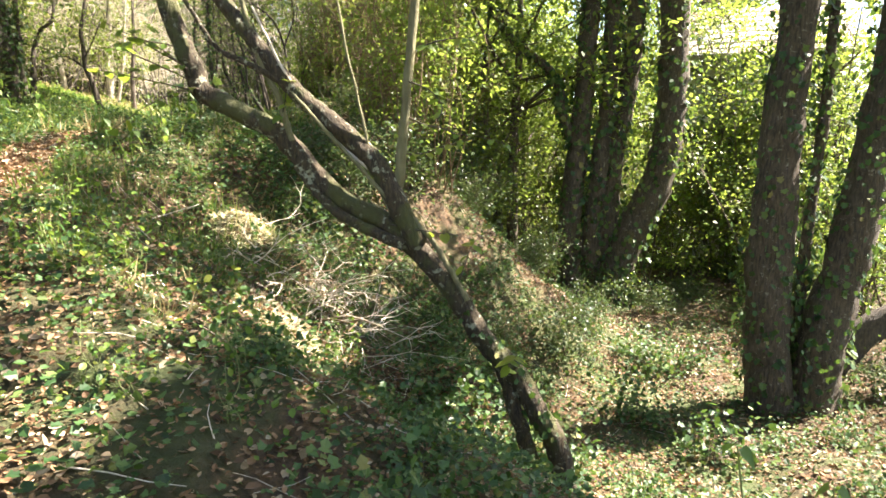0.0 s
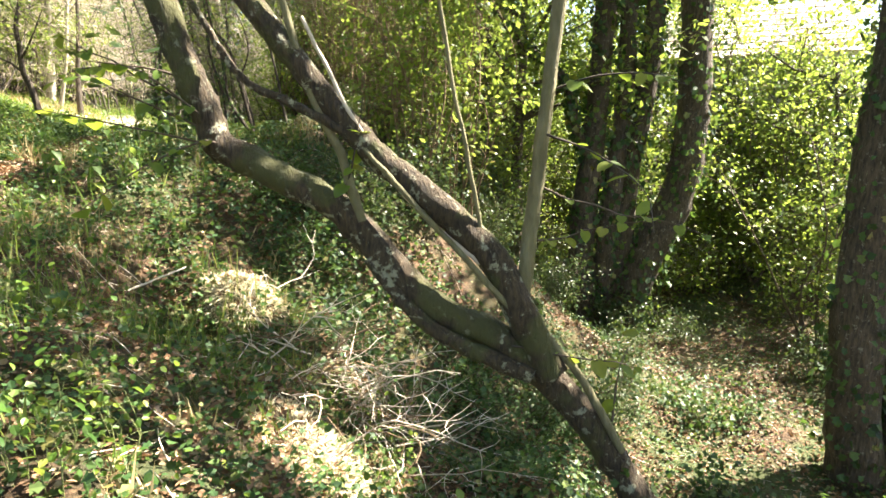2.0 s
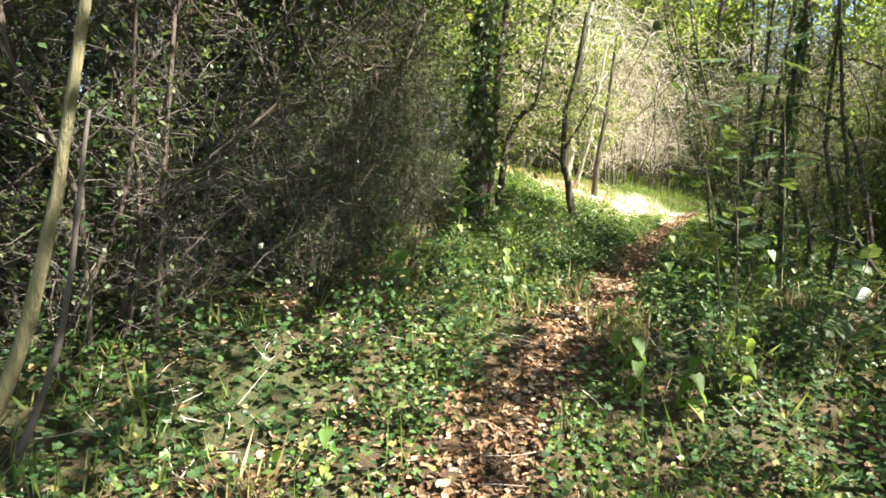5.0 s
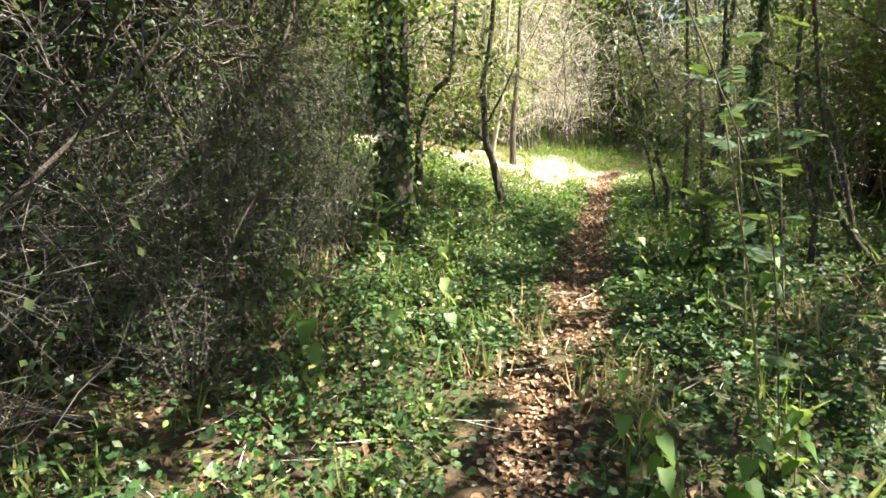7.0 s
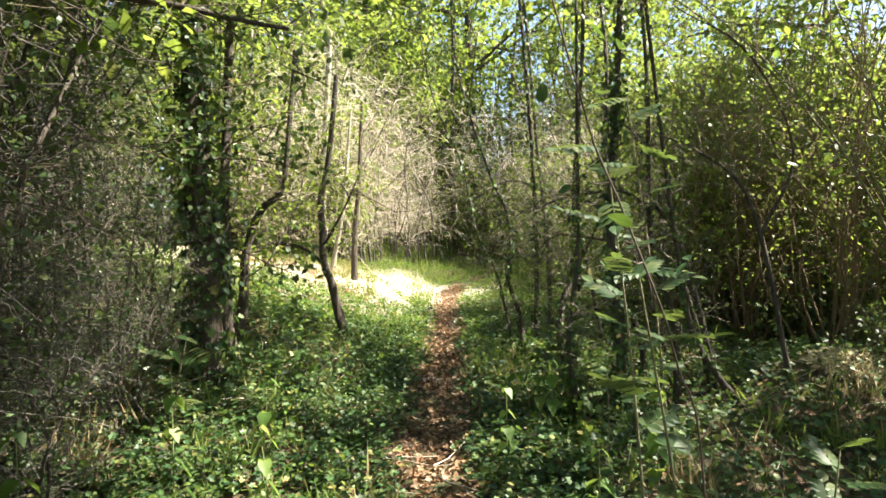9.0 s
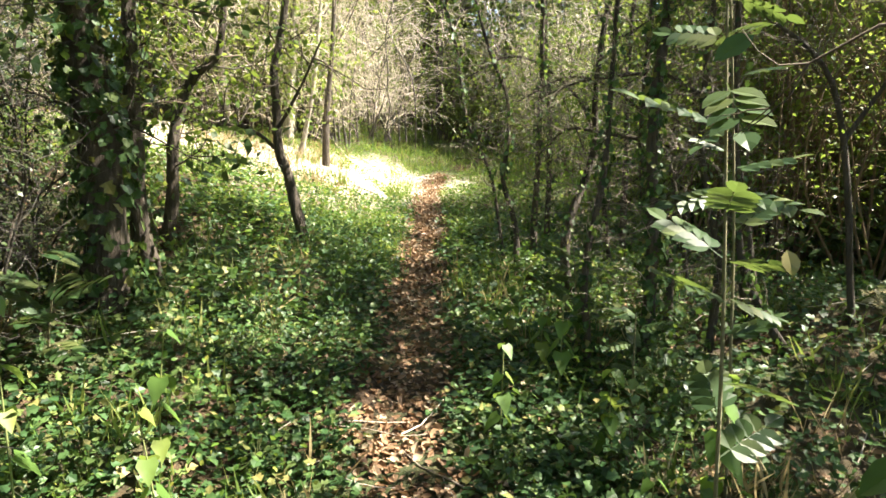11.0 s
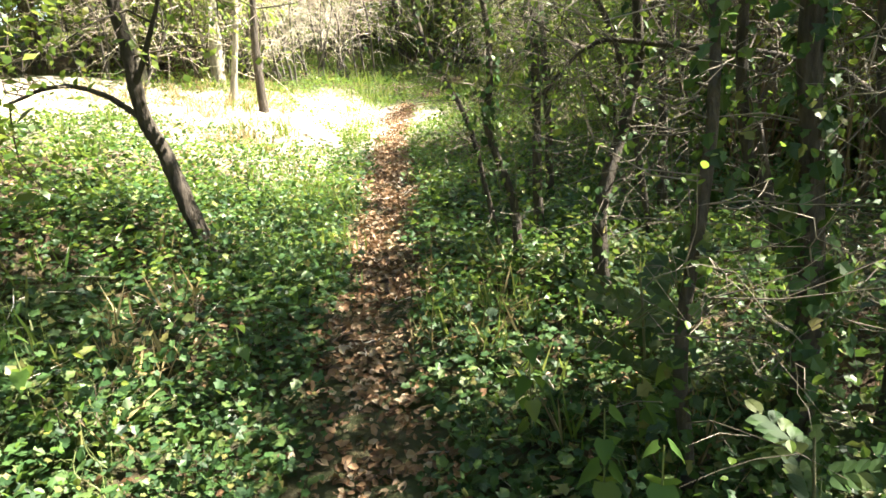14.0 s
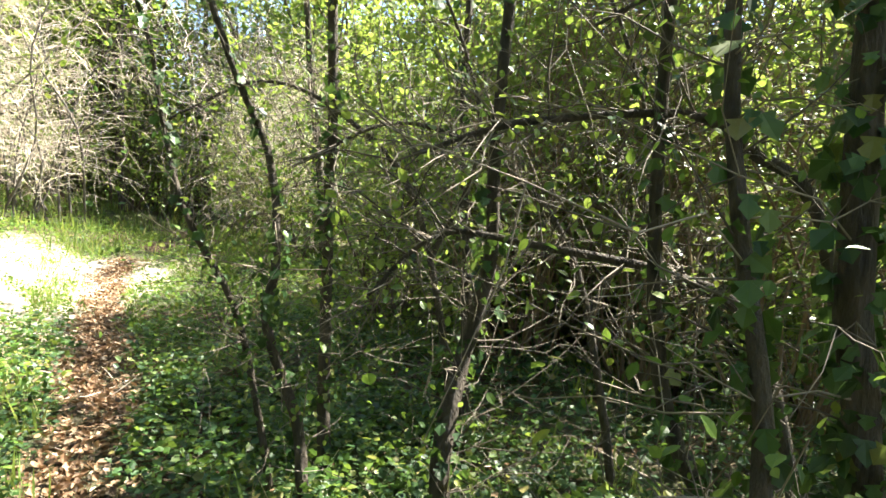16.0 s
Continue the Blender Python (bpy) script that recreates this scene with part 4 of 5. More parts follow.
for pts, r0 in [(up_from(-1.5, 10.08, (-1.69, 10.07, 2.32), (-1.96, 10.02, 3.06), (-2.31, 9.97, 3.77), (-2.73, 9.9, 4.26), (-3.3, 9.8, 4.8)), 0.009), (up_from(-1.28, 10.53, (-1.39, 10.52, 2.24), (-1.6, 10.49, 3.08), (-1.77, 10.46, 3.7), (-2.02, 10.42, 4.42), (-2.3, 10.4, 5.2)), 0.009),
                (up_from(-0.9, 11.7, (-1.36, 11.56, 3.44), (-1.74, 11.48, 3.9), (-2.21, 11.38, 4.49), (-2.82, 11.25, 5.0), (-3.4, 11.1, 5.4)), 0.012)]:
    tree("leaning_pole", [(pts, r0, r0 * 0.5)], M_SHOOT, "pale thin stem leaning through the canes", "sapling", crown=60, leaf=0.06, leaf_mat=M_FRESH, twigs=5, twig_len=0.5, lo=0.3, twig_r=0.003, shape=OVAL, flare=1.0)


# ---- shrubs, thickets and the wood behind: a few kinds, set out many times ----
def shrub(name, label, category, height, spread, stems, twigs, twig_len, leaf_n, leaf, leaf_mat, twig_mat, stem_mat, shape=DIAMOND, lo=0.15, radius=0.02, droop=0.03, group="", sub=2, twig_r=0.32):
    ob = thing(name, (0, 0, -50), label, category, group)
    tw, spines = Tubes(3), []
    for _ in range(stems):
        a, lean = rng.uniform(0, 2 * np.pi), rng.uniform(0.1, 1) * spread
        b = 0.12 * spread * rng.standard_normal(2)
        h = height * rng.uniform(0.7, 1.1)
        pts = [(b[0], b[1], -0.1)]
        for u in (0.3, 0.6, 1.0):
            pts.append((b[0] + math.cos(a) * lean * u**1.4 + 0.06 * height * rng.standard_normal(), b[1] + math.sin(a) * lean * u**1.4 + 0.06 * height * rng.standard_normal(), h * u))
        sp = spline(pts, 4)
        tb = Tubes(5)
        tb.add(sp, np.linspace(radius, radius * 0.35, len(sp)))
        part("stem", tb.mesh("stem", stem_mat), ob)
        spines.append(sp)
    spots, ways = branchwork(tw, spines, twigs, twig_len, radius * twig_r, 0.3, droop, 0.2, sub, lo)
    tagged(part("twigwork", tw.mesh("twigwork", twig_mat), ob), kind="stuff")
    if leaf_n:
        tagged(part("foliage", leaf_mesh("foliage", *foliage(spots, ways, leaf_n, leaf, 0.1, shape), leaf_mat), ob), kind="stuff")
    return ob


OPEN = [(-8.5, 15.7, 1.6), (-9.6, 17.2, 1.3), (-7.4, 15.0, 1.2), (-6.6, 18.6, 1.5), (-7.5, 19.8, 1.3), (-7.5, 22.5, 2.0), (-5.0, 23.0, 1.5)]


def sunny(x, y, radius=1.9):
    """Whether a tall tree here would leave the sunny places in the sun."""
    g = float(ground_z(x, y))
    for sx, sy, r in OPEN:
        sz = float(ground_z(sx, sy)) + 0.3
        for h in (2.5, 4.0, 5.5, 7.0, 9.0):
            k = (g + h - sz) / sun_way.z
            if k > 0 and math.hypot(sx + k * sun_way.x - x, sy + k * sun_way.y - y) < radius + r:
                return False
    return True


def set_out(kinds, places, smin=0.8, smax=1.2):
    """Copies of the kinds in turn at the places (x, y)."""
    for i, (x, y) in enumerate(places):
        s = rng.uniform(smin, smax)
        k = kinds[i % len(kinds)]
        k.scale = (s, s, s)
        copy_thing(k, pose(x, y, float(ground_z(x, y)) - 0.05, 0, 0, rng.uniform(0, 360)))
        k.scale = (1, 1, 1)


def discard(kinds):
    for k in kinds:
        for o in (*k.children_recursive, k):
            bpy.data.objects.remove(o)


def strew(n, x0, x1, y0, y1, ok, gap=0.5):
    out = []
    for _ in range(n * 30):
        x, y = rng.uniform(x0, x1), rng.uniform(y0, y1)
        if ok(x, y) and all((x - a) ** 2 + (y - b) ** 2 > gap * gap for a, b in out):
            out.append((x, y))
        if len(out) == n:
            break
    return out


def off_beam(x, y, gap=0.75):
    """Whether a thicket here leaves the sun on the mossy stump and the flecks beside the trail."""
    for sx, sy in ((-1.75, 10.95), (-3.95, 11.4), (-3.2, 11.9), (-2.6, 12.48)):
        for h in (0.5, 1.5, 2.5, 3.5):
            if math.hypot(sx + h / sun_way.z * sun_way.x - x, sy + h / sun_way.z * sun_way.y - y) < gap:
                return False
    return True


def house_lane(x, y):
    along, side = x * 0.485 + y * 0.875, x * 0.875 - y * 0.485
    return not (5 < along < 30 and abs(side) < 0.5 + 0.035 * along)


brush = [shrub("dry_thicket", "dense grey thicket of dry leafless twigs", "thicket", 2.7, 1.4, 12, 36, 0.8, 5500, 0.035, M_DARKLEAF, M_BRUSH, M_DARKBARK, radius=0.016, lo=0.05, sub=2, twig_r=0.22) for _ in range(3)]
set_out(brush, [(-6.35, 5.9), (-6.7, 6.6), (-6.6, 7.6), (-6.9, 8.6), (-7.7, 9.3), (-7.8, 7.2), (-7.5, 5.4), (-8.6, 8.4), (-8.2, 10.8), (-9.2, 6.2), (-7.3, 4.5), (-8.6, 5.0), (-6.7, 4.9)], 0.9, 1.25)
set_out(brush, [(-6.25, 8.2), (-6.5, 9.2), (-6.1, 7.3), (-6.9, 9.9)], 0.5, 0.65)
discard(brush)
# the pale twig colour stands in for sun on the thicket's front
grey = [shrub("dead_shrub", "leafless grey dead shrub in front of the thicket", "shrub", 1.6, 0.7, 5, 18, 0.6, 0, 0.03, M_DARKLEAF, M_PALE, M_BRUSH, radius=0.008, lo=0.1, sub=2, twig_r=0.25)]
set_out(grey, [(-6.3, 6.45), (-6.45, 7.2)], 0.75, 1.0)
discard(grey)
# twig colour lightened in place of full sun behind the clearing
pale = [shrub("pale_thicket", "thicket of pale arching twigs, lightened as if sunlit", "thicket", 4.2, 2.2, 15, 32, 1.2, 3400, 0.045, M_CANOPY, M_PALE, M_BRUSH, radius=0.022, lo=0.15, sub=2, droop=0.08, twig_r=0.26) for _ in range(2)]
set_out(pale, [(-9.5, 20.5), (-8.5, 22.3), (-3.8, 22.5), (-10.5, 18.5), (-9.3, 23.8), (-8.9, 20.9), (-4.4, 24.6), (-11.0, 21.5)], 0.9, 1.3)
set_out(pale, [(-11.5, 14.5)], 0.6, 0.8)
discard(pale)
# added bushes that stand in for the deep shade of the thicket
dark = [shrub("evergreen_bush", "tall dark evergreen bush added to darken the dry thicket", "bush", 4.4, 1.6, 7, 22, 1.0, 5200, 0.07, M_DARKLEAF, M_TWIG, M_DARKBARK, radius=0.03, lo=0.1) for _ in range(2)]
set_out(dark, [(-8.4, 6.3), (-9.2, 8.7), (-9.3, 4.6), (-8.0, 4.2), (-10.2, 7.2), (-10.6, 9.8), (-9.6, 11.4), (-9.8, 2.6)], 0.9, 1.2)
set_out(dark, [(-7.4, 7.6), (-7.6, 8.6), (-6.9, 5.7)], 0.6, 0.7)
discard(dark)
bush = [shrub("leafy_bush", "leafy green bush lit from behind", "bush", 2.6, 1.5, 8, 10, 1.0, 3700, 0.068, M_CANOPY, M_TWIG, M_TWIG, radius=0.018, sub=1) for _ in range(3)]
low = [shrub("undergrowth_bush", "low dark green undergrowth bush", "bush", 1.0, 0.8, 6, 12, 0.5, 1500, 0.065, M_DARKLEAF, M_TWIG, M_TWIG, radius=0.008, sub=1) for _ in range(2)]
canes = [shrub("cane_thicket", "thicket of upright brown canes with yellow-green leaves", "thicket", 3.6, 0.9, 12, 9, 0.8, 2600, 0.085, M_CANOPY, M_CANE, M_CANE, radius=0.012, lo=0.2) for _ in range(2)]
set_out(canes, strew(12, -2.7, 0.2, 9.8, 17, lambda x, y: x - float(trail_x(y)) > 3.4 and not (x < -0.8 and y < 12) and off_beam(x, y), 0.8))
set_out(low, strew(30, -1.5, 8, 6.5, 18, lambda x, y: x - float(trail_x(y)) > 3.2 and math.hypot(x - 4.7, y - 8) > 1.3 and math.hypot(x + 0.8, y - 7.2) > 1.7 and abs(x - 3.2) > 0.4 * (y < 13), 0.9), 0.6, 1.1)
set_out(bush, strew(24, -3.5, 17, 15, 25, lambda x, y: x - float(trail_x(y)) > 2.0 and sunny(x, y, 1.2), 1.6), 1.0, 1.9)
set_out(bush, [(-3.2, 16.2), (-2.6, 18.0), (-3.0, 19.8), (-3.6, 21.6), (-2.0, 22.6), (-1.2, 19.0), (-2.4, 14.9), (-4.3, 23.2)], 0.9, 1.15)
set_out(bush, [(-0.6, 15.3), (-1.8, 16.6), (0.6, 16.6), (1.2, 15.6), (2.4, 17.8)], 1.5, 1.8)
set_out(bush, [(9.4, 17.4), (10.6, 18.2), (8.2, 16.2), (8.9, 18.4), (9.8, 18.0), (10.9, 17.4)], 2.2, 2.6)
set_out(bush, [(7.3, 12.6), (8.4, 14.5), (6.9, 16.6), (9.6, 12.3), (10.2, 16.8), (8.0, 10.6), (1.0, 15.2), (-1.2, 16.6)], 1.3, 1.8)
set_out(bush, strew(16, -20, -8, 8, 22, lambda x, y: float(trail_x(y)) - x > 3.2, 1.6), 0.9, 1.6)
set_out(bush, strew(20, -16, 6, 23.5, 30, lambda x, y: abs(x - float(trail_x(y))) > 0.9 and sunny(x, y, 1.2), 1.5), 1.3, 2.1)
old_canes = [shrub("brown_cane_thicket", "crowded brown bare canes with a dark interior", "thicket", 3.4, 0.7, 24, 9, 0.7, 2400, 0.045, M_CANOPY, M_CANE, M_CANE, radius=0.011, lo=0.3, sub=1) for _ in range(2)]
set_out(old_canes, [(-1.3, 12.7), (-0.6, 11.9), (-1.9, 13.5), (-0.4, 13.0), (-2.4, 14.4), (-1.2, 14.0)], 0.9, 1.25)
discard(old_canes)
# larger bushes added as a dark backing for the shade among the canes
set_out(low, [(-0.3, 14.6), (-1.4, 15.0), (0.9, 13.4), (-2.2, 15.3), (0.1, 12.5), (-1.0, 13.3)], 1.3, 1.8)
discard(canes), discard(low)


def wood_tree(height, spread, leaf_n, leaf):
    ob = thing("tree", (0, 0, -60), "slender woodland tree with sunlit yellow-green crown", "tree", "trees of the wood")
    pts = [(0, 0, -0.2), (0.1 * rng.standard_normal(), 0.1, height * 0.3), (0.2 * rng.standard_normal(), 0.2 * rng.standard_normal(), height * 0.65), (0.3 * rng.standard_normal(), 0.3, height)]
    me, sp, rad = stem_mesh("trunk", pts, 0.13, 0.03, M_BARK, (0, 0, 0), 9, 5)
    part("trunk", me, ob)
    spines = [sp[len(sp) // 2:]]
    for _ in range(11):
        i = rng.integers(len(sp) // 3, len(sp) - 1)
        a = rng.uniform(0, 2 * np.pi)
        t = twig_path(sp[i], (math.cos(a), math.sin(a), 0.45), spread * rng.uniform(0.6, 1.1), 7, 0.14, -0.02)
        lim = Tubes(5)
        lim.add(t, np.linspace(0.045, 0.012, 7))
        part("limb", lim.mesh("limb", M_BARK), ob)
        spines.append(t)
    tw = Tubes(3)
    spots, ways = branchwork(tw, spines, 6, 1.0, 0.009, 0.28, 0.04, 0.1, 1, 0.3)
    tagged(part("twigwork", tw.mesh("twigwork", M_TWIG), ob), kind="stuff")
    tagged(part("crown", leaf_mesh("crown", *foliage(spots, ways, leaf_n, leaf, 0.16), M_CANOPY), ob), kind="stuff")
    return ob


wood = [wood_tree(8.5, 2.6, 4400, 0.13) for _ in range(2)] + [wood_tree(6.0, 2.4, 4400, 0.12) for _ in range(2)]
CLEAR = lambda x, y: abs(x - float(trail_x(y))) > 2.0 and not (-10 < x < -3.5 and 14.5 < y < 22) and sunny(x, y) and house_lane(x, y) and not (-3.2 < x < 7 and 7 < y < 14.5)
set_out(wood, strew(30, -18, 14, 8.5, 27, lambda x, y: CLEAR(x, y) and not (7 < x < 17 and 8 < y < 19) and (x - float(trail_x(y)) > 2.8 or x < trail_x(y) - 2.6), 2.1), 0.85, 1.3)
set_out(wood, strew(18, -14, 13, -8, 8, lambda x, y: ((x > 6.5 and y < 4) or x < -10.5 or y < -2.5) and math.hypot(x, y) > 3 and sunny(x, y), 2.3), 0.85, 1.25)
set_out(wood[:2], [(-7.5, 25.5), (-4.5, 28.5), (-9.7, 25), (-6, 29), (-3, 29), (-11.5, 24)], 0.9, 1.15)
set_out(wood[:2], [(1.2, 20.0), (2.6, 23.0)], 0.95, 1.1)
set_out(wood[2:], [(0.3, 18.6), (0.9, 16.4), (2.6, 17.6), (-0.4, 21.6), (1.6, 20.2), (4.2, 19.4), (9.3, 15.0), (-0.9, 17.4), (0.2, 16.0), (1.6, 15.0)], 0.8, 1.0)
far = [wood_tree(8.0, 2.8, 1700, 0.22) for _ in range(2)]
set_out(far, strew(40, -40, 40, 27, 50, lambda x, y: house_lane(x, y), 2.4), 1.1, 1.9)
set_out(bush, strew(18, -15, 2, 25, 31, lambda x, y: abs(x - float(trail_x(y))) > 0.7 and (x < -8.5 or y > 27.5), 1.4), 2.5, 3.3)
set_out(bush, [(-7.4, 25.3), (-5.0, 26.0), (-6.6, 26.4)], 0.8, 1.05)
set_out(bush, [(-7.6, 27.2), (-6.4, 28.6), (-4.4, 27.6), (-5.4, 29.8)], 1.2, 1.7)
set_out(bush, [(-11.5, 19.5), (-12.5, 17.0), (-12.5, 21.5), (-14.0, 15.0)], 1.8, 2.4)
discard(wood), discard(bush), discard(far)


# Mounds of ivy and low herbs that break up the woodland floor.
mounds = [shrub("ivy_mound", "low mound of dark green ivy on the woodland floor", "ivy", 0.26, 0.3, 7, 5, 0.2, 420, 0.042, M_IVY, M_TWIG, M_TWIG, IVY, radius=0.004, sub=1, lo=0.05) for _ in range(3)]
set_out(mounds, strew(15, -3.2, 0.6, 1.6, 5.0, lambda x, y: math.hypot(x + 1.35, y - 5.3) > 0.7 and abs(x + y * 0.52) > 0.55, 0.3), 0.6, 1.1)
set_out(mounds, strew(22, -2.3, 1.2, 5.6, 8.6, lambda x, y: math.hypot(x + 2.1, y - 6.9) > 0.5 and math.hypot(x + 1.2, y - 5.7) > 1.2, 0.35), 0.8, 1.5)
set_out(mounds, strew(16, 0.8, 5.5, 5.2, 11, lambda x, y: math.hypot(x - 4.8, y - 8) > 0.9, 0.6), 0.9, 1.7)
set_out(mounds, strew(40, -6.4, -2.6, 6.4, 13, lambda x, y: (0.5 < x - float(trail_x(y)) < 1.9 or 0.45 < float(trail_x(y)) - x < 1.3) and abs(x - float(np.interp(y, [5, 6.4, 8, 9.8], [-3.45, -3.9, -4.2, -4.5]))) > 0.5, 0.42), 0.5, 1.0)
discard(mounds)
sprigs = [shrub("sprig", "upright sprig of fresh green herb on the slope", "plant", 0.34, 0.1, 4, 6, 0.1, 90, 0.034, M_FRESH, M_STEM, M_STEM, OVAL, radius=0.003, sub=0, lo=0.1) for _ in range(3)]
set_out(sprigs, strew(70, -4.4, -0.8, 2.4, 7.4, lambda x, y: abs(x - float(trail_x(y))) > 0.3 and math.hypot(x + 2.1, y - 6.9) > 0.5 and math.hypot(x + 1.35, y - 5.35) > 0.5, 0.16), 0.6, 1.3)
set_out(sprigs, strew(40, -6.0, -3.2, 6.6, 11.5, lambda x, y: abs(x - float(trail_x(y))) > 0.4, 0.2), 0.5, 1.0)
discard(sprigs)

# Dark limbs hanging over the dry thicket.
OVER = tree("overhanging_tree", [(up_from(-8.3, 7.9, (-8.2, 7.9, 3.2), (-7.9, 7.8, 4.6), (-7.6, 7.7, 6.0)), 0.12, 0.07),
                          ([(-8.1, 7.85, 3.7), (-7.2, 7.6, 4.15), (-6.2, 7.4, 4.1), (-5.3, 7.3, 3.95)], 0.045, 0.01), ([(-7.9, 7.8, 4.1), (-7.0, 8.2, 4.5), (-6.0, 8.6, 4.45), (-5.2, 8.9, 4.3)], 0.045, 0.01),
                          ([(-8.15, 7.9, 3.3), (-7.3, 7.0, 3.7), (-6.5, 6.4, 3.65), (-5.8, 6.0, 3.6)], 0.04, 0.01), ([(-8.1, 7.9, 3.0), (-7.2, 7.8, 3.4), (-6.3, 7.7, 3.5), (-5.7, 7.7, 3.45)], 0.035, 0.008)],
     M_DARKBARK, "dark tree with low limbs reaching over the thicket", "tree", crown=5000, leaf=0.045, leaf_mat=M_DARKLEAF, twigs=60, twig_len=0.8, lo=0.2, twig_r=0.004)
# leaf mass added overhead to keep the sun off thicket and trail
shade_crown(OVER, [(-7.6, 7.7, 5.9), (-7.8, 7.8, 5.2)], ((-8, -1.5), (3.8, 11), (5.2, 7.6)), 26, 23000, 0.13, M_DARKLEAF)


# ---- small things ----
def herb(x, y, height, pairs, size, lean=(0.0, 0.0), yellow=False):
    """A nettle-like herb: a stem and drooping pairs of heart-shaped leaves."""
    z = float(ground_z(x, y))
    ob = thing("tall_herb", (x, y, z), "tall nettle-like herb with drooping pointed green leaves", "plant", "tall herbs")
    t = np.array([(0, 0, -0.03), (lean[0] * 0.3, lean[1] * 0.3, height * 0.5), (lean[0], lean[1], height)])
    sp = spline(t, 5)
    tb = Tubes(5)
    tb.add(sp, np.linspace(0.0045, 0.002, len(sp)))
    part("stem", tb.mesh("stem", M_STEM), ob)
    a0 = rng.uniform(0, 3.1)
    for k in range(pairs):
        u = 0.35 + 0.65 * k / max(1, pairs - 1)
        p = sp[int(u * (len(sp) - 1))]
        for s in (0, math.pi):
            a = a0 + k * 1.57 + s + 0.3 * rng.standard_normal()
            d = Vector((math.cos(a), math.sin(a), -0.9 - 0.5 * rng.uniform())).normalized()
            zz = Vector((math.cos(a) * 0.8, math.sin(a) * 0.8, 0.8)).normalized()
            xx = d.cross(zz).normalized()
            sc = size * rng.uniform(0.7, 1.2) * (1 - 0.35 * max(0, u - 0.8) / 0.2)
            lf = part("leaf", HERB_LEAF, ob)
            lf.matrix_basis = Matrix.Translation(Vector(p) + 0.012 * Vector((math.cos(a), math.sin(a), 0))) @ Matrix((xx, d, xx.cross(d))).transposed().to_4x4() @ Matrix.Diagonal((sc, sc, sc, 1))
    return ob


HERB_LEAF = np_mesh("leaf", HEART[0], HEART[1], M_HERB, True)
for x, y, hh, n, s, ln in [(-5.86, 7.9, 0.62, 4, 0.1, (0.1, -0.1)), (-5.7, 8.6, 0.75, 4, 0.1, (0, 0)), (-5.45, 9.0, 0.6, 4, 0.1, (0.05, 0)), (-5.25, 8.7, 0.55, 4, 0.1, (-0.05, 0)),
                           (-3.5, 7.55, 0.45, 5, 0.12, (0.05, 0)), (-3.75, 7.5, 0.42, 5, 0.12, (-0.05, 0)), (-3.95, 7.7, 0.4, 4, 0.1, (0, 0)), (-3.3, 7.9, 0.5, 4, 0.1, (0, 0)),
                           (-4.2, 9.6, 0.45, 4, 0.09, (0, 0)), (-3.95, 10.0, 0.5, 5, 0.1, (0, 0)), (-4.05, 10.25, 0.45, 5, 0.1, (0, 0)), (-3.75, 9.5, 0.4, 4, 0.1, (0, 0)), (-4.25, 10.7, 0.4, 4, 0.09, (0, 0)),
                           (-3.9, 10.5, 0.5, 5, 0.1, (0.1, 0)), (-5.9, 10.4, 0.4, 4, 0.08, (0, 0)), (-3.0, 6.3, 0.35, 4, 0.06, (0, 0)), (-3.3, 6.0, 0.4, 4, 0.06, (0, 0)), (-2.6, 5.9, 0.4, 4, 0.06, (0, 0)),
                           (-3.7, 8.7, 0.45, 4, 0.1, (0, 0)), (-3.4, 9.2, 0.55, 5, 0.11, (0, 0)), (-5.4, 10.9, 0.3, 4, 0.08, (0, 0)), (-4.5, 5.9, 0.35, 4, 0.07, (0, 0))]:
    herb(x, y, hh, n, s, ln)


herb(0.8, 1.3, 1.08, 3, 0.11, (-0.12, 0.0))
herb(1.05, 1.5, 0.95, 3, 0.1, (0.0, 0.0))


herb(-5.42, 7.47, 0.6, 4, 0.13, (0.05, 0.0))
herb(-5.2, 7.9, 0.5, 4, 0.1, (0.0, 0.05))


def pinnate(leaflets, size):
    """One feathered leaf: a rachis with paired leaflets."""
    v, f, n = [], [], 0
    for k in range(leaflets):
        u = 0.25 + 0.7 * (k // 2) / (leaflets // 2)
        s = 1 if k % 2 else -1
        end = k == leaflets - 1
        d = np.array([[0.0, 1, -0.1]]) if end else np.array([[s * 0.85, 0.5, -0.15]])
        p = np.array([[0, 0.97 if end else u, -0.18 * u * u]])
        lv, lf = leaves(OVAL, p, d, np.array([[0.1 * s, 0, 1.0]]), np.array([size]))
        v.append(lv), f.append(lf + n)
        n += len(lv)
    c = np.array([(0.008, 0, 0), (-0.008, 0, 0), (0.006, 0.5, -0.045), (-0.006, 0.5, -0.045), (0.004, 0.97, -0.17), (-0.004, 0.97, -0.17)])
    v.append(c), f.append(np.array([(0, 2, 1), (1, 2, 3), (2, 4, 3), (3, 4, 5)]) + n)
    return np_mesh("leaf", np.vstack(v), np.vstack(f), M_DARKLEAF)


PINNATE = pinnate(9, 0.36)


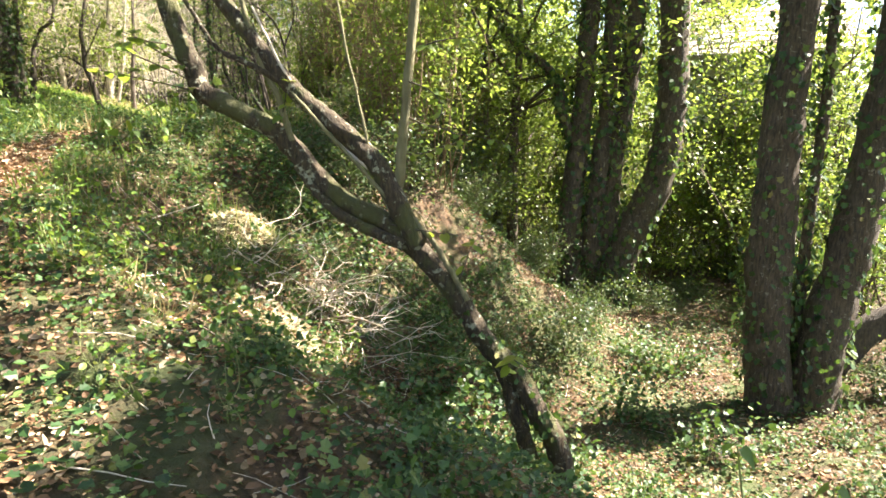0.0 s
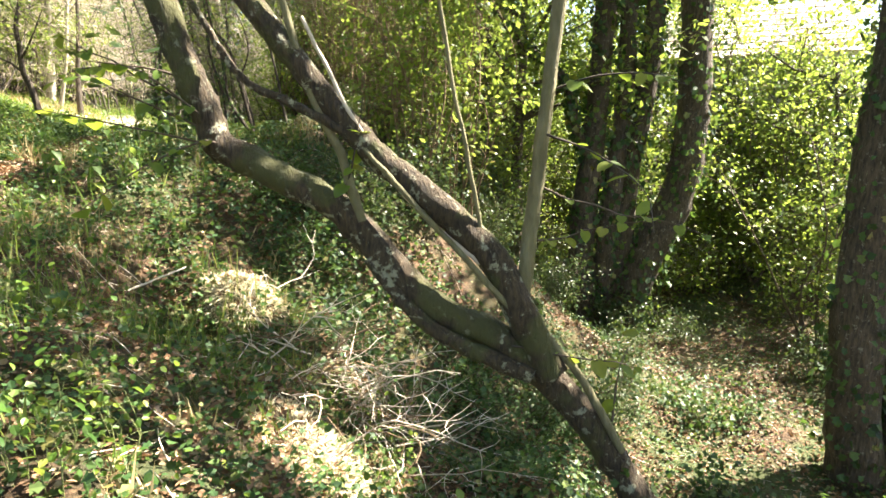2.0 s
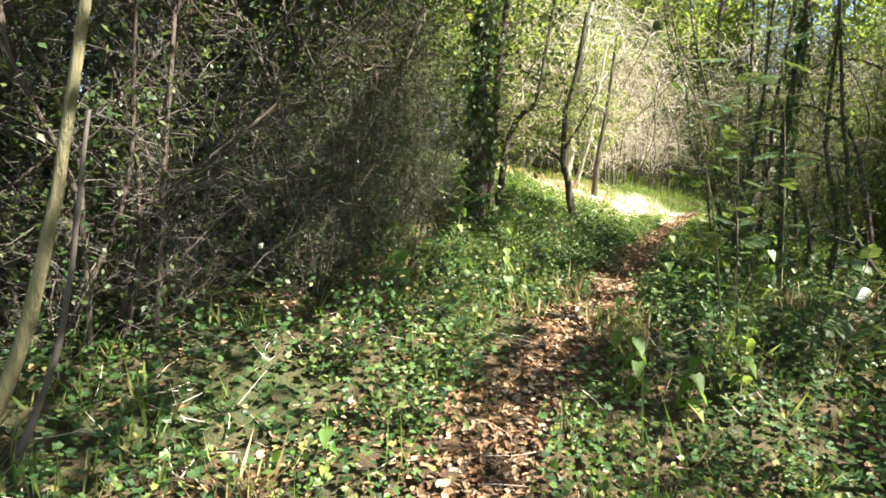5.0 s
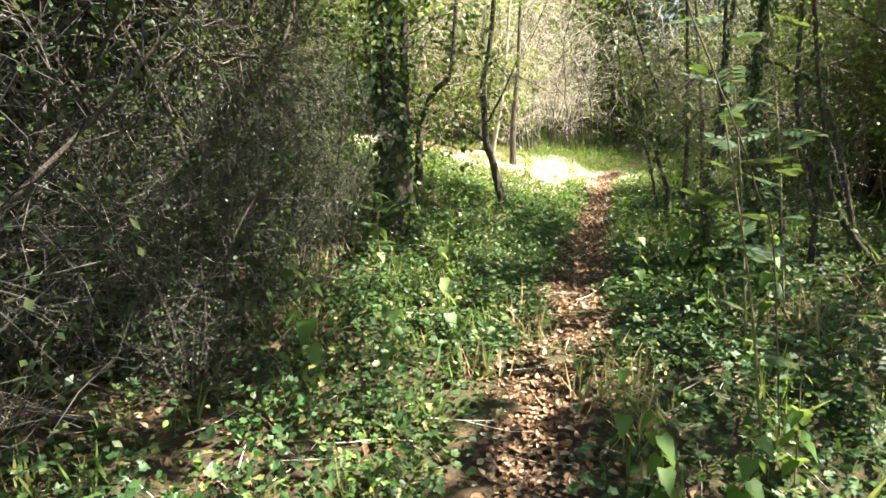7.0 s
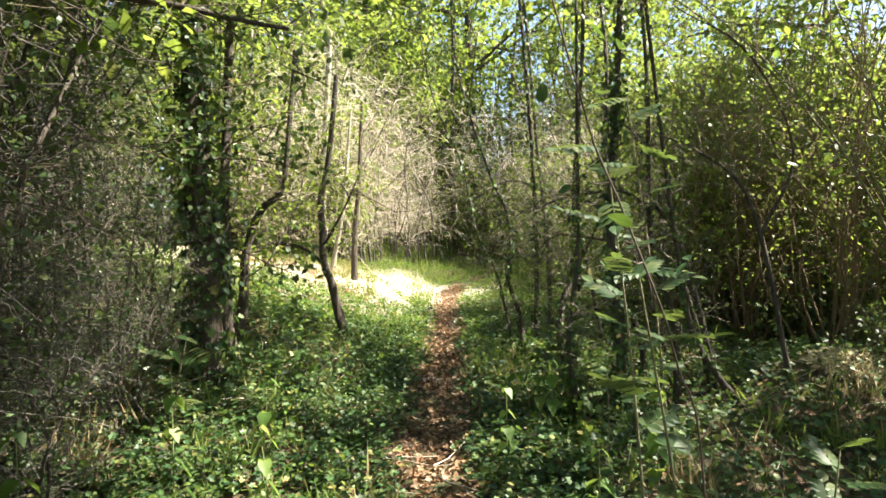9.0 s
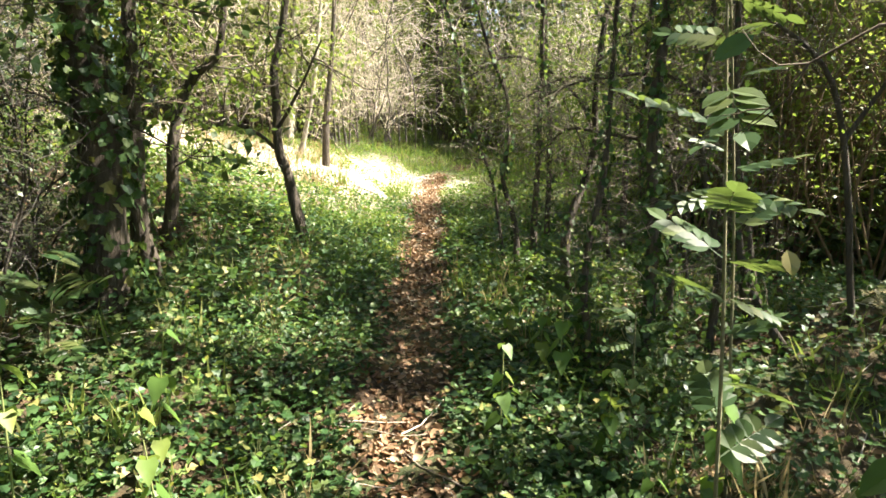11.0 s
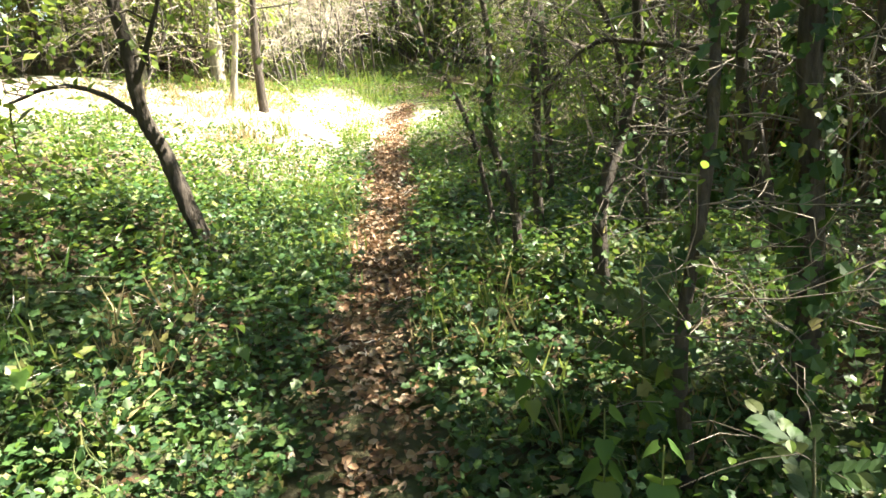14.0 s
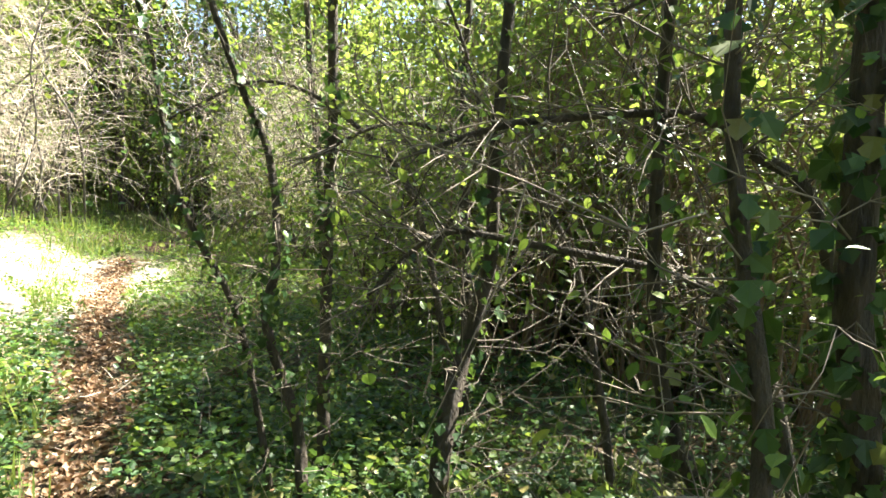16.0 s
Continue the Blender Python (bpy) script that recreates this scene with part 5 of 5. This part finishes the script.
def ash_sapling(x, y, height, lean, count, size, label):
    z = float(ground_z(x, y))
    ob = thing("ash_sapling", (x, y, z), label, "sapling")
    sp = spline([(0, 0, -0.05), (lean[0] * 0.4, lean[1] * 0.4, height * 0.5), (lean[0], lean[1], height)], 8)
    tb = Tubes(6)
    tb.add(sp, np.linspace(0.007, 0.003, len(sp)))
    part("stem", tb.mesh("stem", M_SHOOT), ob)
    for k in range(count):
        u = 0.35 + 0.65 * k / (count - 1)
        p = Vector(sp[int(u * (len(sp) - 1))])
        a = k * 2.4 + 0.5 * rng.standard_normal()
        d = Vector((math.cos(a), math.sin(a), 0.25 + 0.3 * rng.standard_normal())).normalized()
        up = Vector((0.3 * rng.standard_normal(), 0.3 * rng.standard_normal(), 1)).normalized()
        xx = d.cross(up).normalized()
        s = size * rng.uniform(0.75, 1.15)
        lf = part("leaf", PINNATE, ob)
        lf.matrix_basis = Matrix.Translation(p) @ Matrix((xx, d, xx.cross(d))).transposed().to_4x4() @ Matrix.Diagonal((s, s, s, 1))


ash_sapling(-3.42, 8.02, 1.4, (-0.19, -0.3), 7, 0.17, "slender sapling with a spray of pale feathered leaves")
ash_sapling(-3.5, 8.75, 1.75, (-0.15, -0.1), 13, 0.2, "bushy sapling with feathered dark green leaves")
ash_sapling(-3.3, 9.4, 2.1, (-0.2, 0.0), 13, 0.2, "bushy sapling with feathered dark green leaves")
ash_sapling(-2.9, 8.5, 0.7, (0.1, 0.1), 8, 0.2, "young sapling with feathered dark green leaves")
ash_sapling(-3.85, 10.75, 0.62, (-0.05, -0.1), 14, 0.19, "low seedling with feathered green leaves beside the trail")
ash_sapling(-3.6, 10.0, 0.5, (0.0, 0.1), 8, 0.17, "low seedling with feathered green leaves beside the trail")
ash_sapling(-6.2, 9.3, 0.5, (0.1, 0.0), 7, 0.24, "low seedling with feathered green leaves in the ivy")


def brush_pile():
    """Dead branches heaped on the hump below the hazel, half lightened as if sunlit."""
    z = float(ground_z(-1.15, 6.4))
    ob = thing("brushwood_pile", (-1.15, 6.4, z), "heap of dead twigs on a hump, half coloured pale as if sunlit", "brushwood")
    for n in range(210):
        a = rng.uniform(0, 2 * np.pi)
        p = np.array([0.42 * rng.standard_normal(), 0.42 * rng.standard_normal(), 0.0])
        p[2] = float(ground_z(p[0] - 1.15, p[1] + 6.4)) - z + rng.uniform(0.02, 0.2)
        t = twig_path(p, (math.cos(a), math.sin(a), rng.uniform(-0.1, 0.7)), rng.uniform(0.3, 1.1), 7, 0.22, 0.08)
        tb = Tubes(5)
        r = rng.uniform(0.0025, 0.008)
        tb.add(t, np.linspace(r, r * 0.3, 7))
        for _ in range(3):
            j = rng.integers(1, 6)
            s = twig_path(t[j], unit(t[j] - t[j - 1]) + 0.9 * rng.standard_normal(3), rng.uniform(0.1, 0.35), 4, 0.25, 0.0)
            tb.add(s, np.linspace(r * 0.5, r * 0.2, 4))
        part("branch", tb.mesh("branch", M_PALE if n % 2 == 0 else M_CANE), ob)


brush_pile()


def fallen_stick(pts, r, mat, label):
    pts = [(x, y, float(ground_z(x, y)) + dz) for x, y, dz in pts]
    ob = thing("fallen_branch", pts[0], label, "branch")
    me, sp, rad = stem_mesh("branch", pts, r, r * 0.5, mat, pts[0], 7, 6, 0.08)
    part("branch", me, ob)


fallen_stick([(-2.75, 6.29, 0.03), (-2.4, 6.32, 0.08), (-2.0, 6.4, 0.1), (-1.5, 6.45, 0.12)], 0.014, M_PALE, "long pale fallen branch lying on the bank")
fallen_stick([(-2.9, 6.5, 0.02), (-2.55, 6.9, 0.25)], 0.010, M_PALE, "broken pale stick poking from the ivy")
fallen_stick([(-4.0, 10.6, 0.03), (-3.5, 10.4, 0.05), (-3.1, 10.2, 0.03)], 0.012, M_PALE, "pale fallen stick in the ivy")
fallen_stick([(-5.55, 4.9, 0.02), (-5.35, 5.1, 0.5), (-5.2, 5.2, 1.2), (-5.05, 5.27, 2.2)], 0.035, M_SHOOT, "pale leaning pole at the edge of the thicket")
fallen_stick([(-5.6, 5.2, 0.02), (-5.42, 5.3, 0.6), (-5.3, 5.35, 1.5)], 0.018, M_BRUSH, "thin leaning dead stem at the edge of the thicket")


def moss_cap(x, y, r, label):
    """A hummock's cap of dry moss and straw."""
    n = 7500
    a, q = rng.uniform(0, 2 * np.pi, n), r * np.sqrt(rng.uniform(0, 1, n))
    p = np.stack([x + q * np.cos(a), y + q * np.sin(a), 0 * a], 1)
    p[:, 2] = ground_z(p[:, 0], p[:, 1])
    along = np.stack([np.cos(a), np.sin(a), -0.4 + 0.8 * rng.uniform(size=n)], 1) + 0.5 * rng.standard_normal((n, 3))
    v, f = leaves((LANCE[0] * np.array([0.5, 1, 1]), LANCE[1]), p, along, rand_dirs(n) * 0.6 + np.array([0, 0, 1.0]), rng.uniform(0.03, 0.1, n))
    tagged(new("moss", np_mesh("moss", v, f, M_MOSS)), label, "moss", kind="stuff")


moss_cap(-2.12, 7.05, 0.34, "dry straw-coloured moss on a hummock")
moss_cap(-1.45, 5.45, 0.38, "moss and straw on a sunny hump, lightened for the sunlight")
moss_cap(-1.75, 11.1, 0.35, "dry moss on a stump-like hummock")


def house():
    """A pale rendered house beyond the wood, with a tiled roof."""
    ob = thing("house", (10.6, 21.2, float(ground_z(10.6, 21.2))), "pale rendered house with a tiled pitched roof behind the trees", "house")
    ob.rotation_euler = (0, 0, radians(-24))
    m, nt, bs = base_material("pale render", 0.9)
    nt.links.new(ramp(nt, tex_noise(nt, 3, 6, 0.7, coords(nt)), [(0.3, (0.62, 0.58, 0.5)), (0.7, (0.8, 0.77, 0.7))]), bs.inputs["Base Color"])
    rf, nt, bs = base_material("weathered roof tile", 0.85)
    oi = nt.nodes.new("ShaderNodeObjectInfo")
    nt.links.new(ramp(nt, oi.outputs["Random"], [(0, (0.34, 0.2, 0.14)), (0.3, (0.45, 0.38, 0.32)), (1, (0.6, 0.55, 0.5))]), bs.inputs["Base Color"])

    def slab(x0, x1, y0, y1, z0, z1):
        v = np.array([(x, y, z) for z in (z0, z1) for y in (y0, y1) for x in (x0, x1)], float)
        return v, np.array([(0, 2, 3, 1), (4, 5, 7, 6), (0, 1, 5, 4), (2, 6, 7, 3), (0, 4, 6, 2), (1, 3, 7, 5)])

    wall_h = 6.2
    for x0, x1, y0, y1 in ((-2.2, 2.2, -2.5, -2.2), (-2.2, 2.2, 2.2, 2.5), (-2.2, -1.9, -2.2, 2.2), (1.9, 2.2, -2.2, 2.2)):
        part("wall", np_mesh("wall", *slab(x0, x1, y0, y1, -0.5, wall_h), m), ob)
    tv, tf = slab(-0.24, 0.24, -0.2, 0.2, 0, 0.04)
    tile = np_mesh("tile", tv, tf, rf)
    pitch = 0.6
    for row in range(9):
        for k in range(10):
            t = part("tile", tile, ob)
            y = -2.9 + row * 0.33
            t.matrix_basis = Matrix.Translation((-2.23 + k * 0.495, y, wall_h + (y + 2.9) * pitch)) @ pose(0, 0, 0, math.degrees(math.atan(pitch)) - 4, 0, 0)
    v = np.array([(-2.5, -2.95, wall_h - 0.08), (2.5, -2.95, wall_h - 0.08), (2.5, 0, wall_h + 1.68), (-2.5, 0, wall_h + 1.68), (-2.5, 2.95, wall_h - 0.08), (2.5, 2.95, wall_h - 0.08)])
    part("roof", np_mesh("roof", np.vstack([v, v - (0, 0, 0.12)]), np.array([(0, 1, 2, 3), (3, 2, 5, 4), (6, 9, 8, 7), (9, 10, 11, 8), (0, 6, 7, 1), (4, 5, 11, 10), (0, 3, 9, 6), (1, 7, 8, 2), (3, 4, 10, 9), (2, 8, 11, 5)]), rf), ob)


house()
